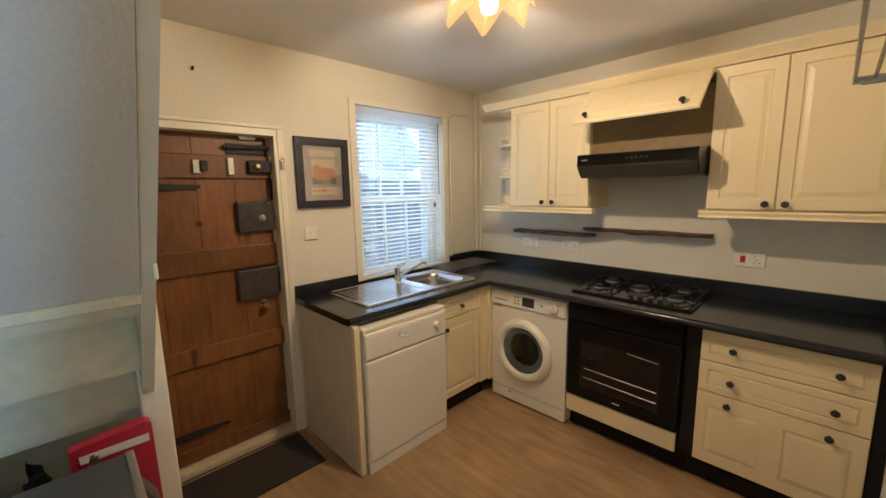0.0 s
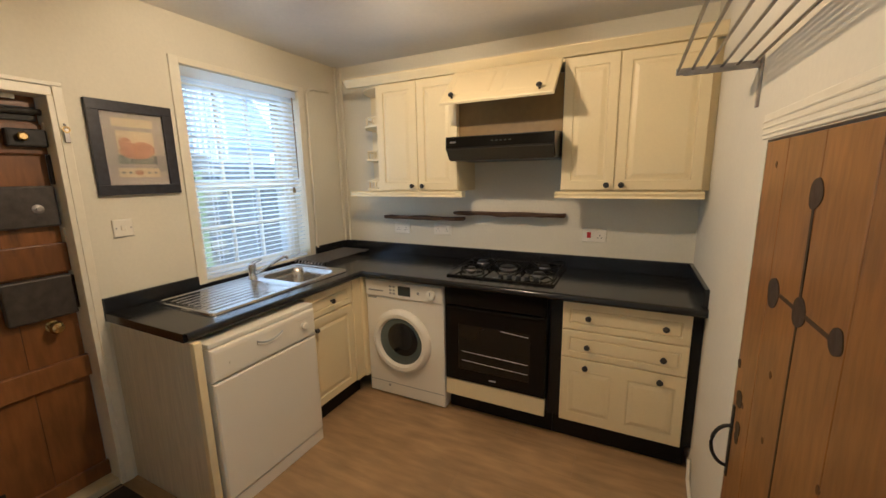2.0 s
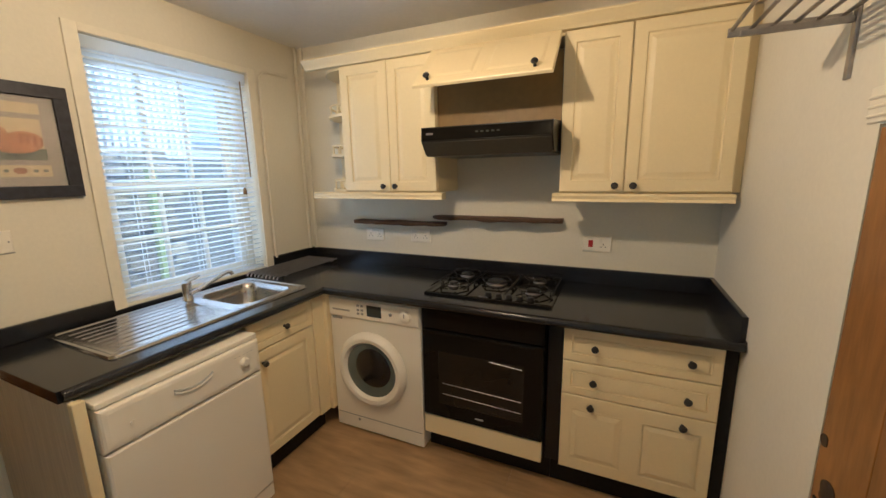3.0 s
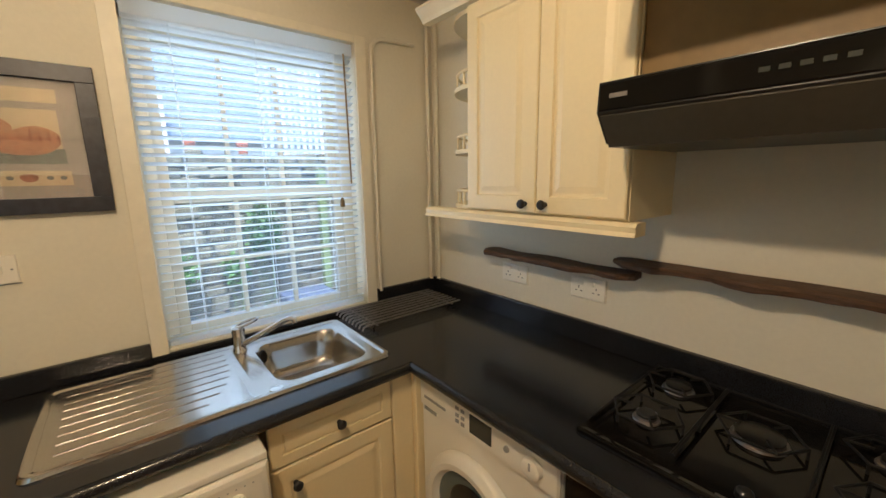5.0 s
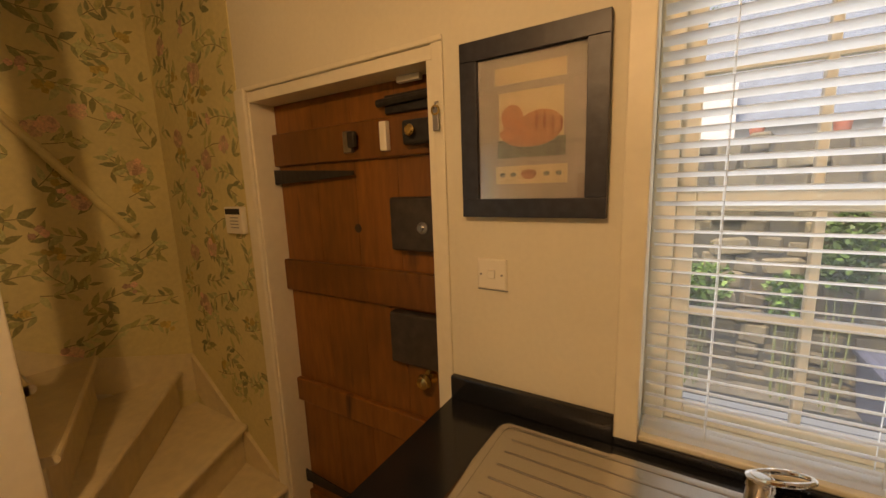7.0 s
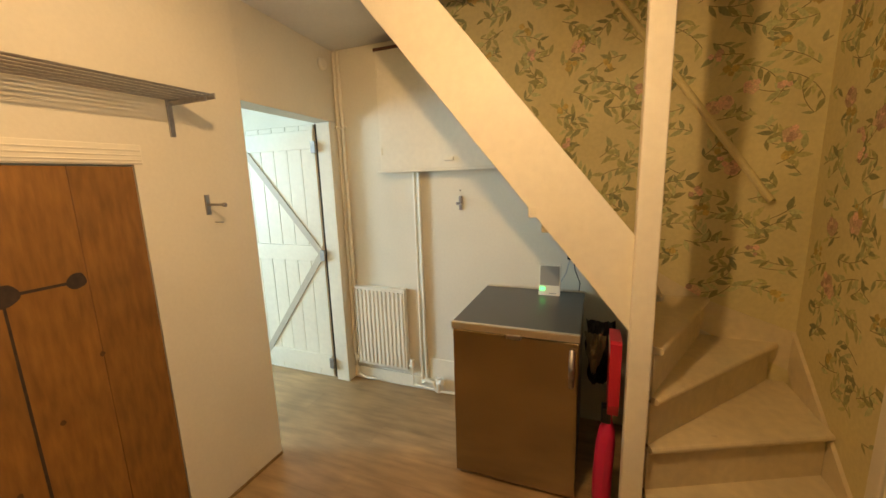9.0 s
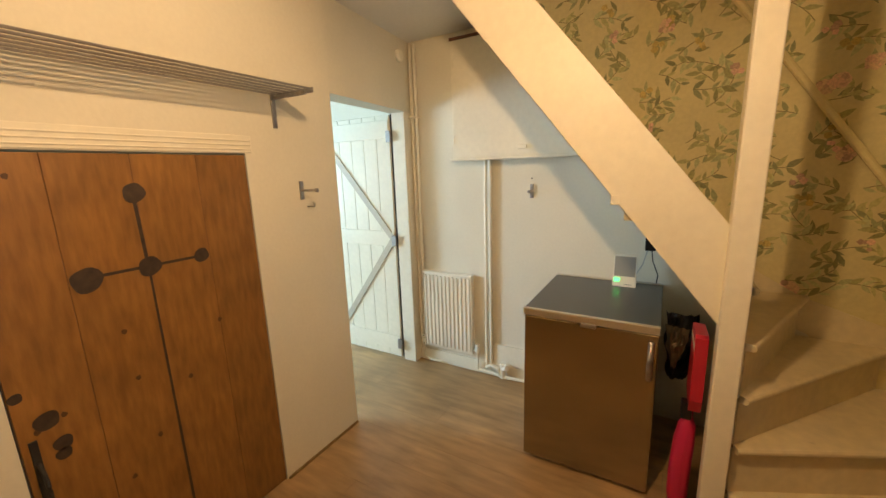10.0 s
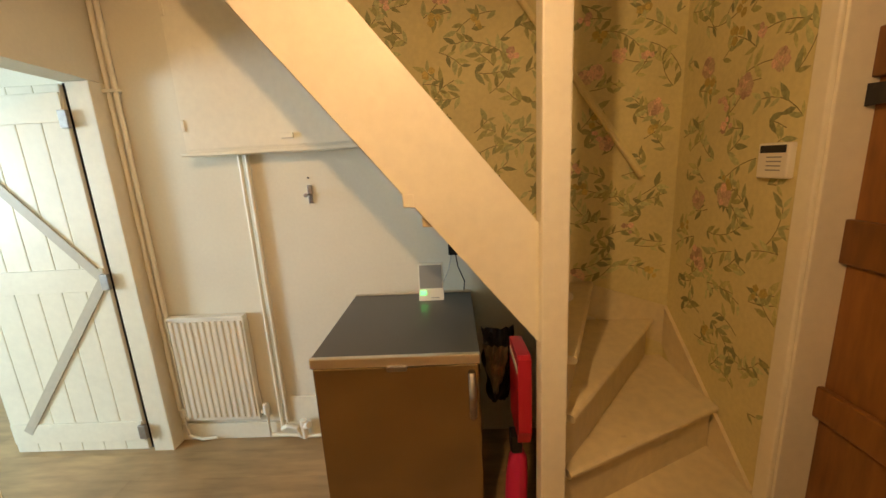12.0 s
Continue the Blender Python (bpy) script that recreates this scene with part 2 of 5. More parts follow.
def part(name, bm, material, parent, label="", smooth=False):
    """One mesh, drawn in world metres, linked under a thing or a part."""
    p = origin(parent)
    bmesh.ops.translate(bm, verts=bm.verts, vec=-p)
    ob = new(name, mesh_of(name, bm, material, smooth))
    ob.parent = parent
    return tagged(ob, label)


def solid(name, bm, material, label, category="", kind="", smooth=False, group=""):
    return tagged(new(name, mesh_of(name, bm, material, smooth)), label, category, group, kind)


def box(lo, hi, bevel=0.0, bm=None, segments=2):
    keep = bm
    b = bmesh.new()
    bmesh.ops.create_cube(b, size=1)
    lo, hi = Vector(lo), Vector(hi)
    for v in b.verts:
        v.co = Vector([lo[i] + (hi[i] - lo[i]) * (v.co[i] + 0.5) for i in range(3)])
    if bevel:
        bmesh.ops.bevel(b, geom=b.edges[:], offset=bevel, segments=segments, affect="EDGES", profile=0.5)
    return merge(keep, b)


def merge(keep, b):
    if keep is None:
        return b
    me = bpy.data.meshes.new("tmp")
    b.to_mesh(me)
    b.free()
    keep.from_mesh(me)
    bpy.data.meshes.remove(me)
    return keep


def tube(points, r, bm=None, sides=8, r2=None, cap=True):
    """A round bar along a line of points."""
    b = bmesh.new()
    pts = [Vector(p) for p in points]
    rings = []
    for i, p in enumerate(pts):
        d = (pts[min(i + 1, len(pts) - 1)] - pts[max(i - 1, 0)]).normalized()
        side = d.cross(Vector((0.123, 0.31, 1))).normalized() if abs(d.z) < 0.99 else d.cross(Vector((1, 0.1, 0))).normalized()
        up = side.cross(d)
        rr = r if r2 is None else r + (r2 - r) * i / (len(pts) - 1)
        rings.append([b.verts.new(p + rr * (math.cos(a) * side + math.sin(a) * up)) for a in [2 * math.pi * k / sides for k in range(sides)]])
    for a, c in zip(rings, rings[1:]):
        for k in range(sides):
            b.faces.new((a[k], a[(k + 1) % sides], c[(k + 1) % sides], c[k]))
    if cap:
        b.faces.new(rings[0])
        b.faces.new(rings[-1])
    return merge(bm, b)


def lathe(base, axis, profile, bm=None, sides=20):
    """A turned shape: profile of (radius, height along the axis)."""
    b = bmesh.new()
    axis = Vector(axis).normalized()
    side = axis.orthogonal().normalized()
    up = axis.cross(side)
    rings = []
    for r, h in profile:
        rings.append([b.verts.new(Vector(base) + axis * h + max(r, 1e-4) * (math.cos(a) * side + math.sin(a) * up)) for a in [2 * math.pi * k / sides for k in range(sides)]])
    for a, c in zip(rings, rings[1:]):
        for k in range(sides):
            b.faces.new((a[k], a[(k + 1) % sides], c[(k + 1) % sides], c[k]))
    b.faces.new(rings[0])
    b.faces.new(rings[-1])
    return merge(bm, b)


def nested(o, u, v, n, w, h, loops, bm=None, back=0.0):
    """A moulded front: rectangles set in one another, each (inset, height along n), with sides down to the back."""
    b = bmesh.new()
    o, u, v, n = Vector(o), Vector(u), Vector(v), Vector(n)
    rings = []
    for inset, height in [(0, back)] + list(loops):
        ix, iy = inset if isinstance(inset, tuple) else (inset, inset)
        rings.append([b.verts.new(o + u * x + v * y + n * height) for x, y in ((ix, iy), (w - ix, iy), (w - ix, h - iy), (ix, h - iy))])
    for a, c in zip(rings, rings[1:]):
        for k in range(4):
            b.faces.new((a[k], a[(k + 1) % 4], c[(k + 1) % 4], c[k]))
    b.faces.new(rings[0])
    b.faces.new(rings[-1])
    return merge(bm, b)


def prism(outline, axis, a, c, bm=None):
    """A flat outline pushed along an axis ("x", "y" or "z") from a to c; outline in the two other axes, in order."""
    b = bmesh.new()
    k = "xyz".index(axis)

    def at(p, d):
        q = list(p)
        q.insert(k, d)
        return b.verts.new(q)

    lo, hi = [at(p, a) for p in outline], [at(p, c) for p in outline]
    m = len(outline)
    for i in range(m):
        b.faces.new((lo[i], lo[(i + 1) % m], hi[(i + 1) % m], hi[i]))
    b.faces.new(lo)
    b.faces.new(hi)
    return merge(bm, b)


def wall_with_holes(axis, a, c, u0, u1, z0, z1, holes, bm=None):
    """A wall from a to c along its thickness axis, with openings (u0, u1, z0, z1) cut through."""
    b = bm if bm is not None else bmesh.new()
    us = sorted({u0, u1, *[h[0] for h in holes], *[h[1] for h in holes]})
    zs = sorted({z0, z1, *[h[2] for h in holes], *[h[3] for h in holes]})
    for ua, ub in zip(us, us[1:]):
        for za, zb in zip(zs, zs[1:]):
            if any(h[0] <= ua and ub <= h[1] and h[2] <= za and zb <= h[3] for h in holes):
                continue
            box((a, ua, za) if axis == "x" else (ua, a, za), (c, ub, zb) if axis == "x" else (ub, c, zb), 0, b)
    bmesh.ops.remove_doubles(b, verts=b.verts, dist=1e-5)
    return b


# ---- the structure ----
XR, YB, H = 2.62, -3.45, 2.42
solid("wall_west", wall_with_holes("x", -0.3, 0, YB - 0.1, 0.1, 0, H, [(-2.70, -1.835, 0, 1.945), (-1.285, -0.45, 0.93, 2.165)]), "wall", "cream painted plaster wall with door and window", "wall", "structure")
solid("wall_north", box((0, 0, 0), (XR, 0.1, H)), "wall", "cream painted plaster wall behind the units", "wall", "structure")
solid("wall_east", prism([(XR, -2.55), (2.72, -3.45), (2.85, -3.45), (2.78, -2.55)], "z", 1.945, H, wall_with_holes("x", XR, XR + 0.16, -2.55, 0.1, 0, H, [(-2.025, -1.19, 0, 1.625)])), "wall", "cream painted plaster wall with low cupboard door and doorway", "wall", "structure")
solid("wall_south", box((0, YB - 0.1, 0), (2.85, YB, H)), "wall", "white painted plaster wall behind radiator", "wall", "structure")
solid("ceiling", box((1.95, YB - 0.1, H), (2.78, 0, H + 0.1), 0, box((0, -2.66, H), (1.95, 0, H + 0.1))), "ceiling", "white painted plaster ceiling", "ceiling", "structure")
solid("stairwell_wall", box((0.0, YB - 0.1, H), (2.0, YB, 3.6), 0, box((-0.1, YB - 0.1, H), (0, -2.6, 3.6), 0, box((1.95, YB, H + 0.1), (2.05, -2.66, 3.6), 0, box((0, -2.66, H + 0.1), (2.05, -2.56, 3.6))))), "wall", "upper walls round the stair opening", "wall", "structure")
solid("stairwell_ceiling", box((-0.1, YB - 0.1, 3.6), (2.1, -2.56, 3.7)), "ceiling", "ceiling above the stairs", "ceiling", "structure")
# far room beyond the doorway
solid("far_room_wall", wall_with_holes("x", 6.9, 7.0, -4.6, -0.95, 0, H, [(-1.95, -1.05, 0.9, 2.1)], box((XR + 0.16, -4.7, 0), (7.0, -4.6, H), 0, box((XR + 0.16, -0.95, 0), (7.0, -0.85, H)))), "wall", "pale painted walls of the next room", "wall", "structure")
solid("far_room_wall_west", box((XR + 0.06, -4.7, 0), (XR + 0.16, YB - 0.1, H)), "wall", "pale painted wall beside the doorway", "wall", "structure")
solid("far_room_ceiling", box((XR + 0.16, -4.7, H), (7.0, -0.85, H + 0.1)), "ceiling", "white ceiling of the next room", "ceiling", "structure")
# cupboard recess
solid("cupboard_recess", box((XR + 0.5, -2.1, 0), (XR + 0.52, -1.1, 1.8)), "plinth", "dark back of the wall cupboard", "wall", "structure")

floor = solid("floor", box((-0.3, -4.7, -0.06), (7.0, 0.1, -0.012)), "plinth", "oak-effect laminate floor in planks", "floor", "structure")

# ---- door, window and trim ----


def plank_door(name, x, y0, y1, z0, z1, widths, material, label, thick, gap_mat):
    """A boarded door whose face looks towards +x or -x: boards side by side."""
    ob = thing(name, x, (y0 + y1) / 2, z0, label, "door", kind="structure")
    y = y0
    for w in widths:
        part("board", box((x - thick, y + 0.0008, z0), (x, y + w * (y1 - y0) - 0.0008, z1), 0.002), material, ob)
        y += w * (y1 - y0)
    part("tongue", box((x - thick + 0.0025, y0 + 0.01, z0 + 0.004), (x - 0.0025, y1 - 0.01, z1 - 0.004)), gap_mat, ob)
    return ob


entry = plank_door("door_1", -0.105, -2.69, -1.86, 0.03, 1.905, (0.27, 0.25, 0.24, 0.24), "door_pine", "dark stained pine ledged entrance door, closed, with iron bolts", 0.035, "dark")
for za, zb, proud in ((1.66, 1.79, 0.022), (1.13, 1.265, 0.024), (0.60, 0.71, 0.024), (0.04, 0.12, 0.018)):
    part("ledge", box((-0.105, -2.70, za), (-0.105 + proud, -1.855, zb), 0.005), "door_pine", entry)


def strap_hinge(z, tip, parent):
    b = prism([(-2.735, z - 0.05), (-2.70, z - 0.055), (-2.69, z - 0.03), (tip, z - 0.008), (tip, z + 0.008), (-2.69, z + 0.03), (-2.70, z + 0.05), (-2.735, z + 0.05)], "x", -0.083, -0.076)
    part("strap_hinge", b, "iron", parent, "black iron strap hinge")


strap_hinge(1.615, -2.24, entry)
strap_hinge(0.21, -2.22, entry)
bolt = part("bolt", box((-0.105, -2.09, 1.80), (-0.09, -1.87, 1.86), 0.004), "iron", entry, "black iron sliding bolt")
part("bolt_bar", tube([(-0.08, -2.11, 1.835), (-0.08, -1.845, 1.84)], 0.013), "iron", bolt)
latch = part("latch", box((-0.083, -2.27, 1.685), (-0.065, -2.23, 1.76), 0.004), "dull_steel", entry, "worn steel catch")
part("latch_bar", box((-0.07, -2.235, 1.70), (-0.05, -2.20, 1.755), 0.006), "iron", latch)
part("wood_block", box((-0.083, -2.095, 1.68), (-0.06, -2.065, 1.775), 0.004), "plastic", entry, "pale wooden stop block")
rim = part("upper_latch", box((-0.083, -1.99, 1.69), (-0.045, -1.86, 1.765), 0.008), "iron", entry, "black night latch")
part("latch_knob", lathe((-0.045, -1.945, 1.73), (1, 0, 0), [(0.008, 0), (0.008, 0.012), (0.016, 0.014), (0.018, 0.022), (0.012, 0.028)]), "brass", rim, "brass latch knob", True)
lock = part("rim_lock", box((-0.105, -2.07, 1.345), (-0.06, -1.865, 1.525), 0.008), "lock", entry, "large black box lock")
part("lock_knob", lathe((-0.06, -1.935, 1.425), (1, 0, 0), [(0.02, 0), (0.02, 0.004), (0.008, 0.006), (0.01, 0.02)]), "dull_steel", lock, "steel keyhole boss", True)
lock2 = part("lower_lock", box((-0.105, -2.10, 0.93), (-0.06, -1.865, 1.12), 0.008), "lock", entry, "black iron box lock")
part("door_knob", lathe((-0.105, -1.955, 0.885), (1, 0, 0), [(0.026, 0), (0.026, 0.005), (0.01, 0.008), (0.01, 0.03), (0.024, 0.036), (0.029, 0.05), (0.022, 0.064), (0.006, 0.068)]), "brass", entry, "brass door knob", True)
part("knot", lathe((-0.105, -2.262, 1.41), (1, 0, 0), [(0.017, 0), (0.016, 0.0012)]), "dark", entry)
part("top_clip", box((-0.09, -2.02, 1.885), (-0.07, -1.93, 1.905), 0.003), "plastic", entry)
# lining and architrave round the entrance
trim = thing("trim", 0, -2.27, 0, "cream painted frame round the entrance door", "door frame", kind="structure")
part("lining", box((-0.30, -2.70, 1.905), (0.0, -1.835, 1.944), 0.003), "trim", trim)
part("lining", box((-0.30, -1.856, 0), (0.004, -1.834, 1.905), 0.003), "trim", trim)
part("lining", box((-0.30, -2.702, 0), (0.004, -2.69, 1.905), 0.003), "trim", trim)
part("architrave", box((0.0, -2.765, 0), (0.018, -2.70, 1.955), 0.006), "trim", trim)
part("architrave", box((0.0, -2.765, 1.945), (0.010, -1.80, 1.962), 0.004), "trim", trim)
part("architrave", box((0.0, -1.835, 0), (0.008, -1.80, 1.945), 0.003), "trim", trim)
for z0, z1 in ((1.53, 1.66), (1.76, 1.80), (1.27, 1.335), (0.95, 1.11)):
    part("keep", box((-0.105, -1.862, z0), (-0.07, -1.838, z1), 0.004), "iron" if z1 - z0 > 0.1 else "trim", trim)
part("door_sill", box((-0.14, -2.70, -0.01), (-0.02, -1.84, 0.03), 0.006), "stair", trim, "worn wooden threshold")

window = thing("window_1", -0.15, -0.87, 0.93, "white painted sash window with small panes", "window", kind="structure")
Y0, Y1, Z0, Z1, ZM = -1.285, -0.45, 0.93, 2.165, 1.50
for lo, hi in (((-0.2, Y0, Z0), (-0.10, Y0 + 0.05, Z1)), ((-0.2, Y1 - 0.05, Z0), (-0.10, Y1, Z1)), ((-0.2, Y0, Z1 - 0.05), (-0.10, Y1, Z1))):
    part("window_frame", box(lo, hi, 0.004), "trim", window)


def sash(x, z0, z1, name):
    s = part(name, box((x - 0.02, Y0 + 0.09, z0), (x + 0.02, Y1 - 0.09, z0 + 0.045), 0.004, box((x - 0.02, Y0 + 0.09, z1 - 0.045), (x + 0.02, Y1 - 0.09, z1), 0.004, box((x - 0.02, Y0 + 0.05, z0), (x + 0.02, Y0 + 0.09, z1), 0.004, box((x - 0.02, Y1 - 0.09, z0), (x + 0.02, Y1 - 0.05, z1), 0.004)))), "trim", window)
    ya, yb = Y0 + 0.09, Y1 - 0.09
    for k in (1, 2):
        y = ya + (yb - ya) * k / 3
        part("glazing_bar", box((x - 0.014, y - 0.009, z0 + 0.04), (x + 0.014, y + 0.009, z1 - 0.04), 0.003), "trim", s)
    z = (z0 + z1) / 2
    part("glazing_bar", box((x - 0.013, ya, z - 0.009), (x + 0.013, yb, z + 0.009), 0.003), "trim", s)
    for k in range(3):
        for za, zb in ((z0 + 0.04, z - 0.005), (z + 0.005, z1 - 0.04)):
            p = part("pane", box((x - 0.002, ya + (yb - ya) * k / 3, za), (x + 0.002, ya + (yb - ya) * (k + 1) / 3, zb)), "glass", s)
            p.visible_shadow = False


sash(-0.135, Z0 + 0.012, ZM + 0.025, "lower_sash")
sash(-0.178, ZM - 0.025, Z1 - 0.04, "upper_sash")
part("window_sill", box((-0.18, Y0, Z0 - 0.02), (0.0, Y1, Z0 + 0.012), 0.004), "trim", window)
part("outer_sill", prism([(-0.37, Z0 - 0.06), (-0.37, Z0 - 0.012), (-0.182, Z0 + 0.010), (-0.182, Z0 - 0.02), (-0.302, Z0 - 0.02), (-0.302, Z0 - 0.06)], "y", Y0 + 0.002, Y1 - 0.002), "stone", window, "weathered stone outer sill")
arch = thing("window_trim", 0, -0.87, 0.9, "cream painted flat boards round the window", "window frame", kind="structure")
part("board", box((0, -1.338, 0.912), (0.014, Y0, 2.20), 0.003), "trim", arch)
part("board", box((0, Y1, 0.912), (0.014, -0.395, 2.20), 0.003), "trim", arch)
part("board", box((0, Y0, 2.165), (0.012, Y1, 2.20), 0.003), "trim", arch)

blind = thing("venetian_blind", -0.03, -0.87, 0.94, "white slatted venetian blind lowered and half open", "blind")
part("headrail", box((-0.055, -1.278, 2.105), (-0.005, -0.457, 2.16), 0.004), "slat", blind)
part("bottom_rail", box((-0.05, -1.278, 0.945), (-0.012, -0.457, 0.963), 0.004), "slat", blind)
slat_mesh = mesh_of("slat", prism([(-0.0185, -0.0022), (-0.009, 0.0001), (0.0, 0.0008), (0.009, 0.0001), (0.0185, -0.0022), (0.0185, -0.0031), (0.0, -0.0002), (-0.0185, -0.0031)], "y", -0.408, 0.408), "slat")
n_slats = 37
for k in range(n_slats):
    s = new("slat", slat_mesh)
    s.parent = blind
    z = 0.982 + k * (2.09 - 0.982) / (n_slats - 1)
    s.matrix_local = pose(0, 0.0025 + random.uniform(-0.002, 0.002), z - 0.94, 0, -17 + random.uniform(-1.2, 1.2), 0)
for y in (-1.15, -0.87, -0.59):
    for x in (-0.05, -0.012):
        part("ladder_cord", tube([(x, y, 0.95), (x, y, 2.11)], 0.0012, sides=5), "slat", blind)
part("wand", tube([(0.004, -0.505, 2.11), (0.004, -0.50, 1.54)], 0.0042, sides=6), "brown_board", blind, "brown tilt wand")
part("pull_cord", tube([(0.0, -0.55, 2.11), (0.0, -0.55, 1.47)], 0.0014, sides=5), "slat", blind)
part("pull", lathe((0.0, -0.55, 1.435), (0, 0, 1), [(0.004, 0.04), (0.01, 0.025), (0.012, 0.0), (0.006, -0.004)]), "brown_board", blind, "small wooden cord pull", True)

# ---- wall cupboard door, doorway door ----
pantry = plank_door("door_2", XR + 0.03, -2.02, -1.195, 0.012, 1.618, (0.248, 0.26, 0.267, 0.225), "pine", "old stripped pine plank cupboard door with dark iron marks", 0.03, "joint")
marks = [(-1.595, 1.487, 0.034), (-1.602, 1.228, 0.036), (-1.425, 1.222, 0.042), (-1.782, 1.232, 0.028)]


def stain_disc(y, z, r, parent):
    pts = [(y + r * (1 + 0.08 * math.sin(3 * a + y * 9)) * math.cos(a), z + r * (1 + 0.1 * math.cos(2 * a + z)) * math.sin(a)) for a in [2 * math.pi * k / 18 for k in range(18)]]
    part("iron_mark", prism(pts, "x", XR - 0.002, XR + 0.001), "dark", parent, "dark round iron stain")


for y, z, r in marks:
    stain_disc(y, z, r, pantry)
part("iron_line", box((XR - 0.0014, -1.785, 1.224), (XR + 0.001, -1.425, 1.234)), "dark", pantry, "dark line between the stains")
part("iron_line", prism([(-1.603, 1.23), (-1.592, 1.23), (-1.586, 1.49), (-1.597, 1.49)], "x", XR - 0.0014, XR + 0.001), "dark", pantry)
part("iron_line", prism([(-1.608, 0.02), (-1.598, 0.02), (-1.595, 1.23), (-1.602, 1.23)], "x", XR - 0.0014, XR + 0.001), "dark", pantry)
ring = [(XR - 0.05 * math.sin(a) - 0.002, -1.222, 0.63 + 0.075 * math.cos(a)) for a in [math.pi * k / 14 for k in range(15)]]
part("door_handle", tube(ring, 0.006), "iron", pantry, "black iron ring handle", True)
part("handle_plate", box((XR - 0.004, -1.232, 0.52), (XR + 0.002, -1.212, 0.78), 0.002), "iron", pantry)
rk = random.Random(3)
for _ in range(11):
    ky = rk.uniform(-2.0, -1.21)
    part("wood_knot", prism([(ky + rk.uniform(0.8, 1.2) * 0.008 * math.cos(a), z0 + rk.uniform(0.8, 1.3) * 0.009 * math.sin(a)) for z0 in [rk.uniform(0.2, 1.58)] for a in [2 * math.pi * q / 9 for q in range(9)]], "x", XR - 0.0012, XR + 0.001), "knot", pantry)
for y, z, r in ((-1.262, 0.825, 0.030), (-1.285, 0.735, 0.024), (-1.281, 0.70, 0.020), (-1.212, 0.925, 0.016)):
    stain_disc(y, z, r, pantry)
lintel = thing("door_lintel", XR, -1.6, 1.625, "cream painted reeded board above the cupboard door", "trim", kind="structure")
part("board", box((XR - 0.006, -2.055, 1.628), (XR + 0.02, -1.15, 1.70), 0.003), "trim", lintel)
for z in (1.642, 1.660, 1.678):
    part("reed", tube([(XR - 0.006, -2.05, z), (XR - 0.006, -1.155, z)], 0.004, sides=6), "trim", lintel)

DX = 2.848
inner = thing("door_3", DX, -3.34, 0.02, "white painted boarded door with diagonal braces, standing open", "door", kind="structure")
for k in range(6):
    part("board", box((DX + k * 0.127 + 0.001, -3.375, 0.02), (DX + (k + 1) * 0.127 - 0.001, -3.345, 1.935), 0.004), "trim", inner)
for z0, z1 in ((0.08, 0.20), (0.95, 1.07), (1.77, 1.90)):
    part("ledge", box((DX + 0.005, -3.345, z0), (DX + 0.755, -3.337, z1), 0.003), "trim", inner)
for a, c in (((DX + 0.02, 1.0), (DX + 0.66, 0.15)), ((DX + 0.02, 1.02), (DX + 0.70, 1.82))):
    d = Vector((c[0] - a[0], c[1] - a[1])).normalized() * 0.024
    part("brace", prism([(a[0] - d.y, a[1] + d.x), (a[0] + d.y, a[1] - d.x), (c[0] + d.y, c[1] - d.x), (c[0] - d.y, c[1] + d.x)], "y", -3.345, -3.335), "tan_brace", inner)
for z in (0.14, 1.0, 1.78):
    part("hinge", box((DX - 0.022, -3.342, z - 0.04), (DX + 0.02, -3.322, z + 0.04), 0.003), "dull_steel", inner)
jamb = thing("doorway_trim", 2.75, -3.4, 0, "white painted door lining", "door frame", kind="structure")
part("lining", box((2.715, -3.449, 0), (2.828, -3.352, 1.944), 0.004), "trim", jamb)
# black strip puts the shade of the open hinge gap into colour
part("gap_strip", box((2.829, -3.41, 0.02), (2.847, -3.36, 1.94), 0.002), "plinth", jamb, "black strip painting the shade in the hinge gap")

# ---- base units ----


def knob(base, axis, parent, label="dark pewter knob"):
    return part("knob", lathe(base, axis, [(0.008, 0), (0.006, 0.004), (0.006, 0.014), (0.014, 0.018), (0.016, 0.024), (0.012, 0.031), (0.003, 0.033)], sides=14), "iron", parent, label, True)


RAISED = [(0.0, 0.014), (0.004, 0.018), (0.052, 0.018), (0.056, 0.011), (0.066, 0.011), (0.086, 0.0165)]
FLAT_RAISED = [(0.0, 0.014), (0.004, 0.018), (0.036, 0.018), (0.039, 0.012), (0.043, 0.012), (0.047, 0.0175)]


def front_n(name, x0, x1, z0, z1, y, parent, loops=RAISED):
    """A moulded front that looks towards -y."""
    return part(name, nested((x0, y, z0), (1, 0, 0), (0, 0, 1), (0, -1, 0), x1 - x0, z1 - z0, loops), "cream", parent)


def front_w(name, y0, y1, z0, z1, x, parent, loops=RAISED):
    """A moulded front that looks towards +x."""
    return part(name, nested((x, y0, z0), (0, 1, 0), (0, 0, 1), (1, 0, 0), y1 - y0, z1 - z0, loops), "cream", parent)


